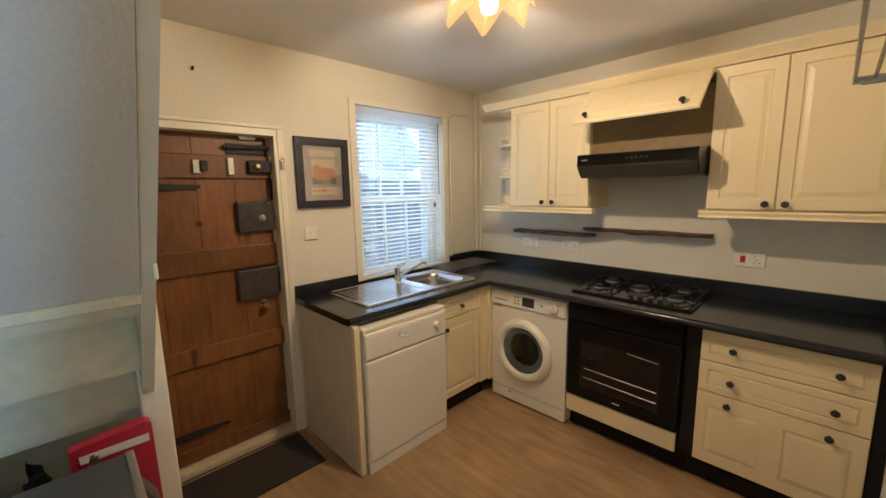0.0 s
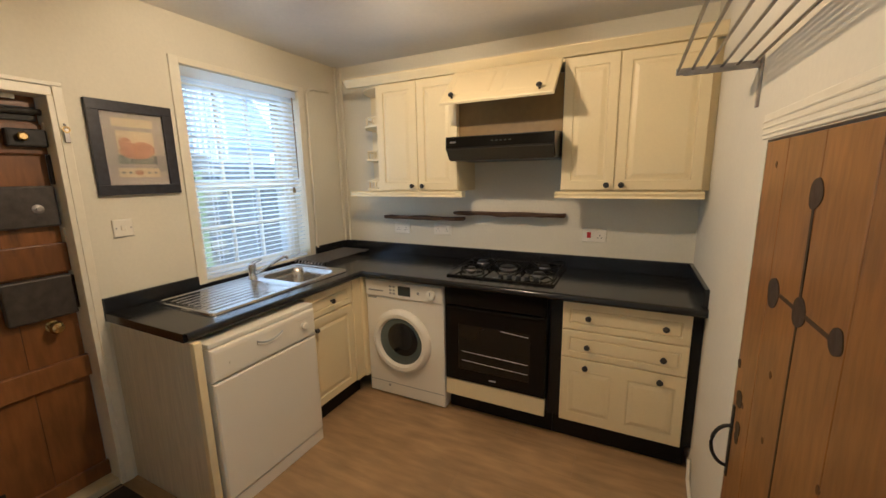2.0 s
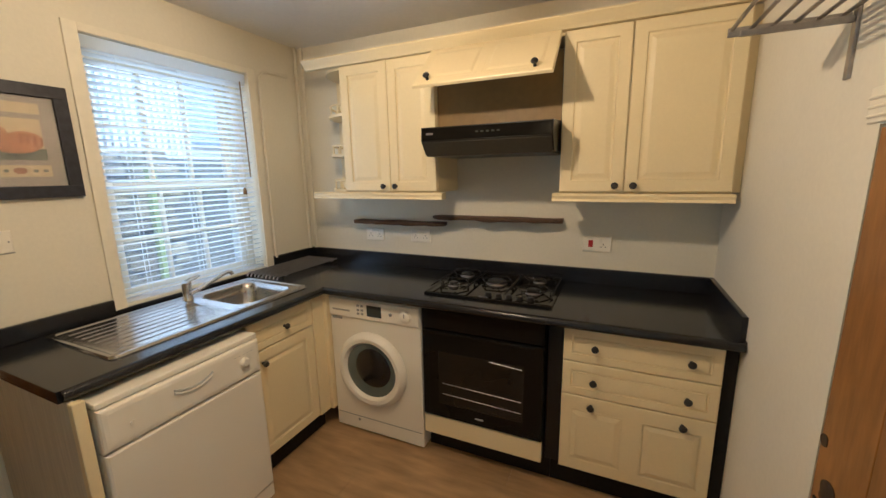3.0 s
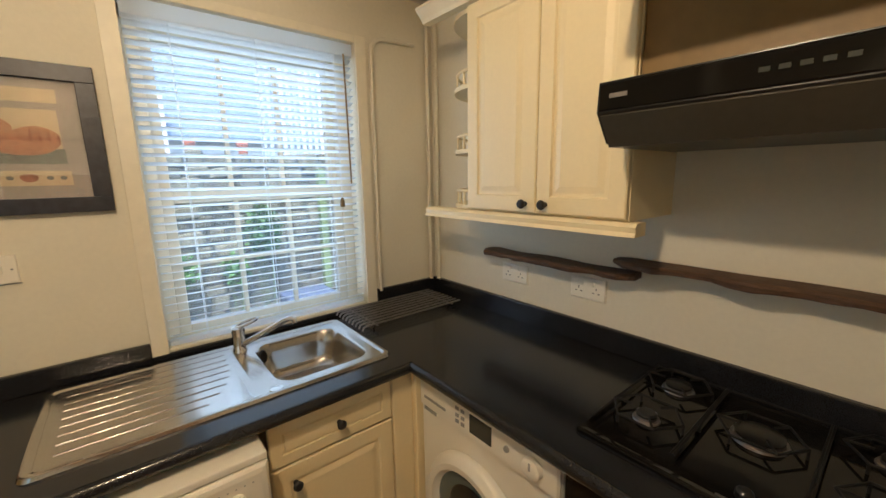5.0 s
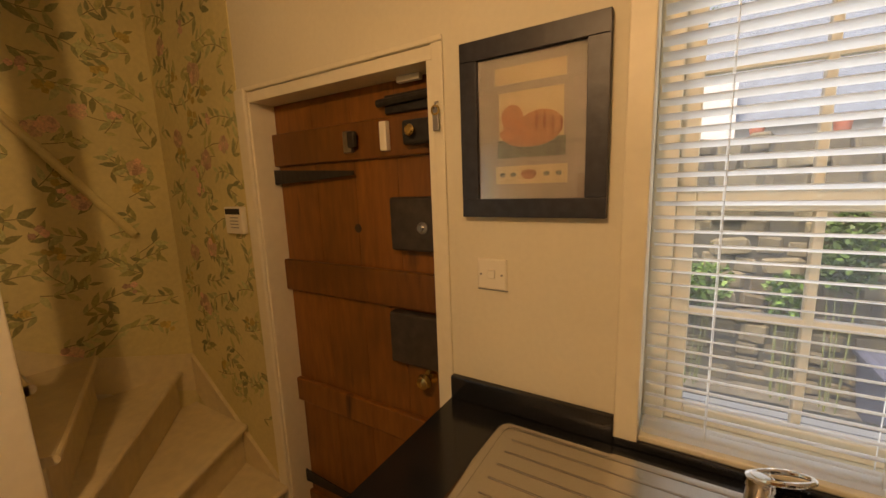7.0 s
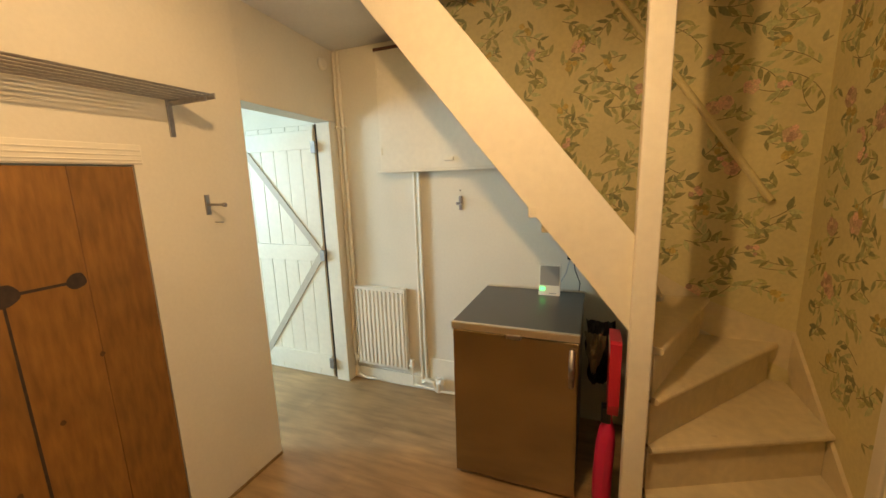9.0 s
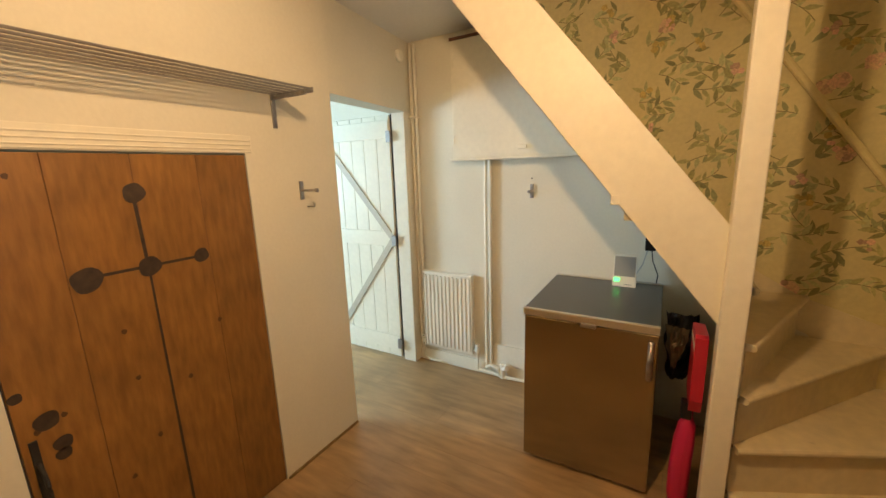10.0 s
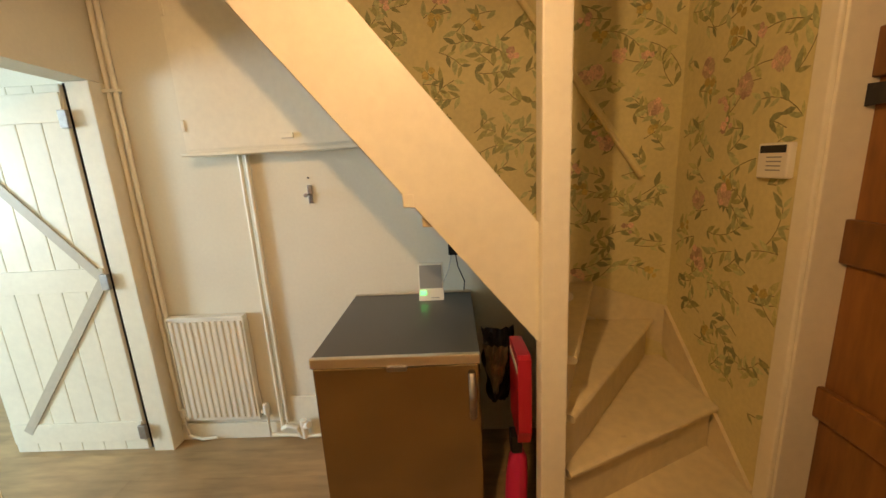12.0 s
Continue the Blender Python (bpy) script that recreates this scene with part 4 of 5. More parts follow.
hood = thing("extractor_hood", 1.56, -0.25, 1.64, "black slimline extractor hood", "extractor hood")
part("canopy", prism([(-0.30, 1.78), (-0.495, 1.765), (-0.50, 1.70), (-0.45, 1.635), (-0.02, 1.635), (-0.02, 1.78)], "x", 1.232, 1.876), "black_metal", hood)
part("visor", prism([(-0.494, 1.698), (-0.498, 1.692), (-0.452, 1.627), (-0.06, 1.627), (-0.06, 1.633), (-0.45, 1.633)], "x", 1.240, 1.868), "hood_visor", hood, "smoky sloping visor")
hp = part("control_strip", nested((1.236, -0.497, 1.703), (1, 0, 0), (0, 0.0, 1), (0, -1, 0), 0.636, 0.058, [(0, 0.004), (0.003, 0.006)]), "black_gloss", hood)
for k in range(5):
    part("button", box((1.52 + k * 0.026, -0.5055, 1.728), (1.535 + k * 0.026, -0.503, 1.736)), "screen", hp)
part("badge", box((1.262, -0.5055, 1.728), (1.30, -0.503, 1.737)), "dull_steel", hp, "plain pale badge")

# driftwood shelves
def drift_shelf(x0, x1, z, label, seed):
    rnd = random.Random(seed)
    ob = bmesh.new()
    n = 16
    rings = []
    for k in range(n + 1):
        x = x0 + (x1 - x0) * k / n
        d = 0.095 + 0.008 * math.sin(k * 1.3 + seed) + rnd.uniform(-0.005, 0.005)
        if k in (0, n):
            d *= 0.55
        zz = z + 0.0015 * math.sin(k * 0.9 + seed)
        h = (0.020 + 0.003 * math.sin(k * 0.7 + 2 * seed)) * (0.6 if k == 0 else 1)
        rings.append([(x, -0.003, zz - h / 2), (x, -d, zz - h / 2 - rnd.uniform(0, 0.006)), (x, -d - 0.006, zz + 0.002), (x, -d + 0.004, zz + h / 2), (x, -0.003, zz + h / 2)])
    loft(rings, ob)
    ob.faces.new([v for v in ob.verts[:5]])
    return solid("driftwood_shelf", ob, "drift", label, "shelf")


drift_shelf(0.45, 1.15, 1.222, "short dark rough-edged driftwood shelf on the wall", 1)
drift_shelf(1.07, 1.875, 1.268, "long dark rough-edged driftwood shelf on the wall", 4)

# ---- stairs ----
RISE, P = 0.215, (0.74, -2.68)
stairs = thing("staircase", 0.8, -3.05, 0, "narrow cream painted winding staircase with closed string", "stairs", kind="structure")


def tread(outline, z, nose):
    """One step: a board with a rounded nose along the first edge of the outline, and its riser below."""
    (ax, ay), (cx, cy) = nose
    d = Vector((cy - ay, ax - cx)).normalized()
    mid = Vector((sum(p[0] for p in outline) / len(outline), sum(p[1] for p in outline) / len(outline)))
    if d.dot(mid - Vector((ax, ay))) > 0:
        d = -d
    pts = [(x, y) for x, y in outline]
    pts = [(x + d.x * 0.018, y + d.y * 0.018) if (x, y) in ((ax, ay), (cx, cy)) else (x, y) for x, y in pts]
    pts.append((ax, ay))
    b = prism(pts, "z", z - 0.03, z)
    part("tread", b, "stair", stairs)
    part("riser", prism([(ax, ay), (cx, cy), (cx - d.x * 0.02, cy - d.y * 0.02), (ax - d.x * 0.02, ay - d.y * 0.02)], "z", z - RISE, z - 0.03), "stair", stairs)
    part("nosing", tube([(ax + d.x * 0.018, ay + d.y * 0.018, z - 0.015), (cx + d.x * 0.018, cy + d.y * 0.018, z - 0.015)], 0.0152, sides=10), "stair", stairs, "", True)


tread([P, (0.022, -2.73), (0.022, -3.03)], RISE, (P, (0.022, -2.73)))
tread([P, (0.022, -3.02), (0.022, -3.445), (0.10, -3.445)], 2 * RISE, (P, (0.022, -3.02)))
tread([P, (0.10, -3.445), (0.43, -3.445)], 3 * RISE, (P, (0.10, -3.445)))
tread([P, (0.42, -3.445), (0.755, -3.445), (0.755, -2.70)], 4 * RISE, (P, (0.42, -3.445)))
for k in range(7):
    x = 0.755 + 0.175 * k
    tread([(x, -2.682), (x, -3.445), (x + 0.174, -3.445), (x + 0.174, -2.682)], (5 + k) * RISE, ((x, -2.682), (x, -3.445)))
lower, upper = lambda x: 0.925 + 1.228 * (x - 0.838), lambda x: 1.306 + 1.228 * (x - 0.838)
xl, xu = 0.838 + (H - 0.925) / 1.228, 0.838 + (H - 1.306) / 1.228
part("string", prism([(0.83, lower(0.83)), (xl, H), (xu, H), (0.83, upper(0.83))], "y", -2.682, -2.65), "trim", stairs, "cream painted sloping string board")
part("string_notch", box((1.20, -2.66, lower(1.217) - 0.022), (1.235, -2.649, lower(1.217) + 0.02), 0.004), "trim", stairs)
part("soffit", prism([(1.17, lower(1.17) - 0.012), (xl, H - 0.012), (xl - 0.02, H), (1.17, lower(1.17) + 0.004)], "y", -3.447, -2.684), "soffit", stairs, "bare pale boarding under the stairs")
part("soffit_batten", box((1.15, -3.447, lower(1.17) - 0.03), (1.185, -2.684, lower(1.17) + 0.0), 0.004), "stair", stairs)
part("newel_post", box((0.757, -2.692, 0), (0.838, -2.612, H), 0.005), "trim", stairs, "square cream painted post up to the ceiling")
part("wall_string", prism([(-3.447, 0.50), (-2.775, 0.02), (-2.775, 0.22), (-3.447, 0.71)], "x", 0.004, 0.02), "stair", stairs)
part("wall_string", prism([(0.02, 0.50), (0.8, 0.85), (1.9, 2.2), (1.9, 2.42), (0.8, 1.08), (0.42, 0.85), (0.02, 0.71)], "y", -3.448, -3.435), "stair", stairs)
part("handrail", tube([(0.19, -3.405, 1.385), (0.75, -3.405, 2.17), (1.5, -3.405, 3.2)], 0.017, sides=10), "paper", stairs, "slim beige painted handrail", True)

# wallpaper
paper_s = solid("wallpaper_south", prism([(0.0, 0.2), (0.45, 0.75), (0.80, 1.0), (1.95, 2.42), (1.95, 3.58), (0.0, 3.58)], "y", -3.450, -3.446), "paper", "beige wallpaper with trailing leaves and pink roses", "wallpaper", "structure")
paper_w = solid("wallpaper_west", prism([(-3.446, 0.1), (-2.765, 0.1), (-2.765, 2.419), (-2.662, 2.419), (-2.662, 3.58), (-3.446, 3.58)], "x", 0.0, 0.004), "paper", "beige floral wallpaper beside the entrance door", "wallpaper", "structure")


def sprigs(place, u0, u1, v0, v1, keep, rnd):
    """Printed sprays: curved stems with paired leaves, and roses, laid a hair above the paper."""
    leaves, stems, roses, pale, yellow, fade = [bmesh.new() for _ in range(6)]

    def leaf(b, u, v, a, l, w):
        d = rnd.uniform(0.0006, 0.0022)
        c, s = math.cos(a), math.sin(a)
        outline = [(0, 0), (0.3 * l, 0.5 * w), (0.62 * l, 0.42 * w), (l, 0), (0.62 * l, -0.42 * w), (0.3 * l, -0.5 * w)]
        b.faces.new([b.verts.new(place(u + c * p - s * q, v + s * p + c * q, d)) for p, q in outline])

    def disc(b, u, v, r, wave, n=11, d=0.0014):
        ph = rnd.uniform(0, 6)
        d += rnd.uniform(0, 0.0012)
        b.faces.new([b.verts.new(place(u + r * (1 + wave * math.sin(5 * a + ph)) * math.cos(a), v + r * (1 + wave * math.sin(5 * a + ph)) * math.sin(a), d)) for a in [2 * math.pi * k / n for k in range(n)]])

    step = 0.118
    rows = int((v1 - v0) / step) + 1
    cols = int((u1 - u0) / step) + 2
    for i in range(rows):
        for j in range(cols):
            u = u0 + (j + 0.5 * (i % 2)) * step + rnd.uniform(-0.04, 0.04)
            v = v0 + i * step + rnd.uniform(-0.04, 0.04)
            a = rnd.uniform(-0.4, 0.9) if (i + j) % 2 else rnd.uniform(2.2, 3.6)
            turn = rnd.choice((-1, 1)) * rnd.uniform(0.1, 0.22)
            line = []
            for k in range(rnd.randint(2, 6)):
                if not keep(u, v):
                    break
                line.append((u, v))
                for side in (-1, 1):
                    if rnd.random() < 0.72:
                        la = a + side * rnd.uniform(0.5, 1.0)
                        l = rnd.uniform(0.042, 0.078)
                        if keep(u + l * math.cos(la), v + l * math.sin(la)):
                            leaf(leaves if rnd.random() < 0.55 else fade, u, v, la, l, l * rnd.uniform(0.28, 0.40))
                u += 0.040 * math.cos(a)
                v += 0.040 * math.sin(a)
                a += turn
            if len(line) > 1:
                sd = rnd.uniform(0.0001, 0.0006)
                for p, q in zip(line, line[1:]):
                    n = Vector((p[1] - q[1], q[0] - p[0])).normalized() * 0.0017
                    stems.faces.new([stems.verts.new(place(x, y, sd)) for x, y in ((p[0] + n.x, p[1] + n.y), (q[0] + n.x, q[1] + n.y), (q[0] - n.x, q[1] - n.y), (p[0] - n.x, p[1] - n.y))])
                e = line[-1]
                kind = rnd.random()
                if keep(e[0] + 0.05, e[1]) and keep(e[0] - 0.05, e[1]) and keep(e[0], e[1] - 0.05):
                    if kind < 0.13:
                        r = rnd.uniform(0.040, 0.056)
                        disc(pale, *e, r * 0.8, 0.08, 15, 0.0023)
                        for q in range(9):
                            qa, qr = rnd.uniform(0, 6.3), r * rnd.uniform(0.35, 0.75)
                            disc(roses if q % 3 else pale, e[0] + qr * math.cos(qa), e[1] + qr * math.sin(qa), r * rnd.uniform(0.18, 0.36), 0.1, 9, 0.0025 + 0.0002 * q)
                        disc(roses, *e, r * 0.22, 0.1, 9, 0.0046)
                    elif kind < 0.34:
                        for _ in range(4):
                            disc(yellow if kind < 0.27 else roses, e[0] + rnd.uniform(-0.025, 0.025), e[1] + rnd.uniform(-0.025, 0.025), rnd.uniform(0.010, 0.018), 0.15, 9, 0.0026)
    return leaves, stems, roses, pale, yellow, fade


rnd = random.Random(7)
print_s = sprigs(lambda u, v, d: (u, -3.446 + d, v), 0.02, 1.9, 0.7, 3.0, lambda u, v: 0.012 < u < 1.93 and v > 0.82 and v > 1.15 + 1.228 * (u - 0.8), rnd)
print_w = sprigs(lambda u, v, d: (0.004 + d, u, v), -3.44, -2.78, 0.3, 3.0, lambda u, v: -3.44 < u < -2.77 and v > 0.32 - 0.74 * (u + 2.77), rnd)
for wall, prints in ((paper_s, print_s), (paper_w, print_w)):
    for b, m, label in zip(prints, ("leaf_print", "stem_print", "rose_print", "rose_light", "yellow_print", "leaf_pale"), ("printed green leaves", "printed stems", "printed pink petals", "printed pale petals", "printed small flowers", "printed pale leaves")):
        ob = part("printed_flowers", b, m, wall, label)
        ob["kind"] = "stuff"
notice = thing("alarm_keypad", 0.005, -2.82, 1.36, "white wall keypad with dark display strip", "keypad")
body_k = part("case", box((0.004, -2.915, 1.385), (0.03, -2.79, 1.50), 0.005), "plastic", notice)
part("display", box((0.0302, -2.905, 1.468), (0.0315, -2.80, 1.492)), "ink", notice, "black display strip")
for k in range(4):
    part("text_bar", box((0.0302, -2.875, 1.452 - k * 0.014), (0.0312, -2.815, 1.456 - k * 0.014)), "grey_plastic", notice)

# ---- under the stairs ----
fridge = thing("fridge", 1.32, -3.05, 0, "undercounter fridge with bronze steel door and grey top", "fridge")
part("body", box((1.024, -3.40, 0.012), (1.612, -2.79, 0.82), 0.004), "black_metal", fridge)
fd = part("door", box((1.022, -2.788, 0.02), (1.614, -2.745, 0.805), 0.006), "fridge", fridge, "bronze brushed steel door")
part("top", box((1.020, -3.40, 0.822), (1.616, -2.752, 0.846), 0.004), "fridge_top", fridge, "grey top with a sheen")
part("front_trim", box((1.018, -2.754, 0.810), (1.618, -2.734, 0.849), 0.005), "pale_metal", fridge, "pale metal front edge")
part("back_trim", box((1.018, -3.412, 0.822), (1.618, -3.40, 0.852), 0.003), "pale_metal", fridge)
part("catch", box((1.275, -2.745, 0.795), (1.345, -2.725, 0.815), 0.004), "dull_steel", fd, "small metal catch")
hb = [(1.05, -2.742 + 0.038 * math.sin(math.pi * k / 8), 0.60 + 0.17 * k / 8) for k in range(9)]
part("handle", tube(hb, 0.013, sides=10), "dull_steel", fd, "dull chrome bow handle", True)
for x in (1.06, 1.575):
    part("foot", lathe((x, -2.80, 0), (0, 0, 1), [(0.018, 0), (0.018, 0.013)]), "plinth", fridge)

meter = thing("energy_monitor", 1.215, -3.31, 0.846, "white energy monitor with grey screen and green light", "monitor")
part("case", prism([(-3.345, 0.846), (-3.29, 0.846), (-3.305, 0.90), (-3.325, 1.02), (-3.345, 1.02)], "x", 1.155, 1.275), "plastic", meter)
part("screen", prism([(-3.3062, 0.903), (-3.3042, 0.903), (-3.3228, 1.014), (-3.3248, 1.014)], "x", 1.161, 1.269), "grey_plastic", meter, "grey screen")
part("light", box((1.238, -3.3015, 0.872), (1.268, -3.2935, 0.894), 0.002), "led", meter, "green light")
part("text_bar", box((1.175, -3.292, 0.858), (1.215, -3.2895, 0.861)), "grey_plastic", meter)
plug = thing("power_plug", 1.10, -3.43, 1.05, "black plug adaptor in the wall with hanging cables", "plug")
part("body", box((1.07, -3.45, 1.04), (1.125, -3.395, 1.13), 0.006), "black_metal", plug)
part("cable", tube([(1.11, -3.41, 1.045), (1.13, -3.40, 0.96), (1.17, -3.39, 0.88), (1.215, -3.34, 0.853)], 0.003, sides=6), "cable", plug, "grey cable", True)
part("cable", tube([(1.09, -3.41, 1.045), (1.08, -3.40, 0.98), (1.05, -3.41, 0.90), (1.06, -3.42, 0.80)], 0.003, sides=6), "black_metal", plug, "", True)


def crumpled_sheet(cx, cy, cz, w, h, taper, depth, seed):
    """A hanging bag of thin sheet: creased, gathered towards its lower end."""
    b = bmesh.new()
    nx, nz = 14, 20
    rows = []
    for k in range(nz + 1):
        f = k / nz
        half = w / 2 * (1 - taper * f * f) * (1 + 0.12 * noise.noise(Vector((seed, f * 4, 1))))
        row = []
        for i in range(nx + 1):
            q = 2 * i / nx - 1
            crease = abs(noise.noise(Vector((q * 2.2 + seed, f * 3.1, seed)))) - 0.25 + 0.4 * noise.noise(Vector((q * 6, f * 8, seed)))
            row.append(b.verts.new((cx + half * q + 0.01 * noise.noise(Vector((f * 5, q, seed))), cy + depth * (1 - q * q) * 0.6 + depth * crease, cz + h / 2 - h * f + 0.012 * noise.noise(Vector((q * 3, seed, f))))))
        rows.append(row)
    for p, q in zip(rows, rows[1:]):
        for i in range(nx):
            b.faces.new((p[i], p[i + 1], q[i + 1], q[i]))
    bmesh.ops.solidify(b, geom=b.faces[:], thickness=0.004)
    return b


solid("black_bag", crumpled_sheet(0.935, -2.95, 0.69, 0.13, 0.32, 0.35, 0.035, 2.3), "bag", "creased black plastic bag hanging beside the fridge", "bag")
solid("foil_packet", crumpled_sheet(0.958, -2.83, 0.735, 0.085, 0.19, 0.8, 0.022, 5.7), "silver", "crumpled dull gold foil packet beside the fridge", "packet")
red = thing("red_broom_set", 0.885, -2.72, 0.02, "red plastic dustpan and handled brush hung by the post", "dustpan")
part("pan", prism([(-2.87, 0.54), (-2.70, 0.52), (-2.672, 0.58), (-2.675, 0.85), (-2.69, 0.86), (-2.87, 0.845)], "x", 0.856, 0.900), "red", red)
part("label", box((0.9004, -2.85, 0.795), (0.9018, -2.685, 0.82)), "plastic", red, "white printed strip")
part("handle", loft([[(0.905 - 0.06 * max(0, z - 0.25) + r * math.cos(a), -2.74 + 1.2 * r * math.sin(a), z) for a in [2 * math.pi * k / 12 for k in range(12)]] for r, z in ((0.010, 0.03), (0.034, 0.04), (0.041, 0.08), (0.042, 0.20), (0.040, 0.36), (0.033, 0.43), (0.016, 0.47), (0.013, 0.55))]), "pink", red, "bright pink-red padded handle", True)
part("clip", box((0.882, -2.765, 0.47), (0.922, -2.705, 0.54), 0.006), "black_metal", red, "black plastic clip")

rad = thing("radiator", 2.435, -3.42, 0.14, "white ribbed steel panel radiator", "radiator")
RX0, RX1 = 2.23, 2.64
part("panel", box((RX0, -3.425, 0.145), (RX1, -3.405, 0.755), 0.004), "white", rad)
for k in range(12):
    x = RX0 + 0.018 + k * (RX1 - RX0 - 0.036) / 11
    part("rib", box((x - 0.010, -3.408, 0.165), (x + 0.010, -3.393, 0.74), 0.006), "white", rad)
part("top_grille", box((RX0 - 0.004, -3.44, 0.75), (RX1 + 0.004, -3.394, 0.766), 0.003), "white", rad)
part("side_cover", box((RX0 - 0.006, -3.44, 0.15), (RX0, -3.396, 0.755), 0.002), "white", rad)
part("side_cover", box((RX1, -3.44, 0.15), (RX1 + 0.006, -3.396, 0.755), 0.002), "white", rad)
v = part("valve", tube([(RX0 - 0.01, -3.415, 0.185), (RX0 - 0.035, -3.415, 0.185)], 0.012), "plastic", rad)
part("valve_head", lathe((RX0 - 0.04, -3.415, 0.17), (0, 0, 1), [(0.014, 0), (0.018, 0.01), (0.018, 0.06), (0.014, 0.066)]), "plastic", v, "", True)
part("pipe", tube([(RX0 - 0.04, -3.415, 0.17), (RX0 - 0.04, -3.415, 0.03)], 0.008), "trim", rad)
v = part("valve", tube([(RX1 + 0.006, -3.415, 0.185), (RX1 + 0.03, -3.415, 0.185)], 0.012), "plastic", rad)
part("valve_head", lathe((RX1 + 0.03, -3.415, 0.165), (0, 0, 1), [(0.012, 0), (0.016, 0.01), (0.014, 0.05)]), "plastic", v, "", True)
part("pipe", tube([(RX1 + 0.03, -3.415, 0.17), (RX1 + 0.02, -3.41, 0.05), (RX1 - 0.06, -3.40, 0.03), (RX1 - 0.14, -3.41, 0.03)], 0.008), "trim", rad, "", True)
pipes = thing("heating_pipes", 2.4, -3.43, 0, "white painted heating pipes on the wall", "pipes")
for x, z0, z1 in ((2.695, 0.2, 2.40), (2.66, 0.70, 2.40), (2.12, 0.06, 1.585), (2.085, 0.1, 1.585)):
    part("pipe", tube([(x, -3.43, z0), (x, -3.43, z1)], 0.011), "trim", pipes, "", True)
part("pipe_clip", box((2.64, -3.448, 1.90), (2.715, -3.412, 1.915), 0.003), "trim", pipes)
part("floor_pipe", tube([(2.19, -3.42, 0.03), (2.08, -3.41, 0.035), (1.95, -3.40, 0.03), (1.70, -3.42, 0.03)], 0.010), "trim", pipes, "", True)
part("elbow", tube([(2.12, -3.425, 0.06), (2.08, -3.40, 0.10), (2.02, -3.39, 0.09), (2.0, -3.40, 0.03)], 0.014), "trim", pipes, "", True)
tp = thing("pipe_tee", 1.98, -3.40, 0, "white plastic pipe tee by the floor", "pipe fitting")
part("body", tube([(1.985, -3.405, 0.02), (1.985, -3.405, 0.13)], 0.02, sides=12), "plastic", tp, "", True)
part("branch", tube([(1.985, -3.405, 0.09), (1.945, -3.38, 0.115)], 0.018, sides=12), "plastic", tp, "", True)
baseb = thing("baseboard", 2.2, -3.44, 0, "white painted low skirting board", "skirting", kind="structure")
part("board", box((1.62, -3.449, 0), (2.72, -3.436, 0.10), 0.003), "trim", baseb)
part("board", box((1.62, -3.449, 0.10), (2.06, -3.438, 0.255), 0.003), "trim", baseb)

cup = thing("high_cupboard", 1.9, -3.40, 1.58, "cream painted shallow wall cupboard under the stairs", "cabinet")
part("body", prism([(2.318, 1.60), (1.44, 1.60), (1.44, 1.63), (2.02, 2.335), (2.318, 2.335)], "y", -3.449, -3.345), "trim", cup)
part("door", prism([(2.305, 1.612), (1.475, 1.612), (2.0, 2.26), (2.305, 2.26)], "y", -3.345, -3.336), "trim", cup)
part("lip", box((1.42, -3.449, 1.583), (2.335, -3.325, 1.600), 0.003), "trim", cup)
part("top_board", box((2.02, -3.449, 2.335), (2.325, -3.335, 2.352), 0.002), "rust", cup, "bare reddish top edge")
part("catch", box((1.80, -3.336, 1.64), (1.86, -3.322, 1.665), 0.004), "trim", cup)
for z in (1.72, 2.2):
    part("hinge", box((2.296, -3.337, z - 0.025), (2.312, -3.331, z + 0.025), 0.002), "trim", cup)


def coat_hook(name, x, y, z, axis, label, reach):
    h = thing(name, x, y, z, label, "hook", "coat hooks")
    ax = Vector(axis)
    side = Vector((-ax.y, ax.x, 0))
    o = Vector((x, y, z))
    lo, hi = o - side * 0.011 - Vector((0, 0, 0.045)), o + side * 0.011 + Vector((0, 0, 0.045)) + ax * 0.008
    part("plate", box([min(a, c) for a, c in zip(lo, hi)], [max(a, c) for a, c in zip(lo, hi)], 0.002), "dull_steel", h)
    part("arm", tube([o + ax * 0.006, o + ax * reach], 0.006), "dull_steel", h)
    part("knob", lathe(o + ax * (reach - 0.003), ax, [(0.006, 0), (0.010, 0.002), (0.010, 0.012), (0.007, 0.015)]), "dull_steel", h, "", True)
    return h


coat_hook("coat_hook", XR, -2.30, 1.452, (-1, 0, 0), "brushed steel coat hook on the wall by the doorway", 0.105)
coat_hook("coat_hook", 1.80, -3.449, 1.375, (0, 1, 0), "brushed steel coat hook on the wall above the fridge", 0.06)
part("lower_peg", tube([(XR, -2.33, 1.37), (XR - 0.05, -2.33, 1.37)], 0.003), "dull_steel", bpy.data.objects["coat_hook"])
nail = solid("wall_nail", tube([(-0.001, -2.236, 2.205), (0.02, -2.236, 2.215)], 0.006), "iron", "small rusty nail in the wall above the door", "nail")
solid("wall_nail", tube([(1.80, -3.449, 1.455), (1.80, -3.44, 1.457)], 0.004), "iron", "tiny screw in the wall above the hook", "nail")
smoke = thing("pipe_box", 2.70, -3.40, 2.33, "small round cream fitting on the wall near the ceiling", "fitting")
part("case", lathe((2.70, -3.30, 2.30), (-1, 0, 0), [(0.04, 0), (0.04, 0.015), (0.03, 0.025)]), "trim", smoke, "", True)

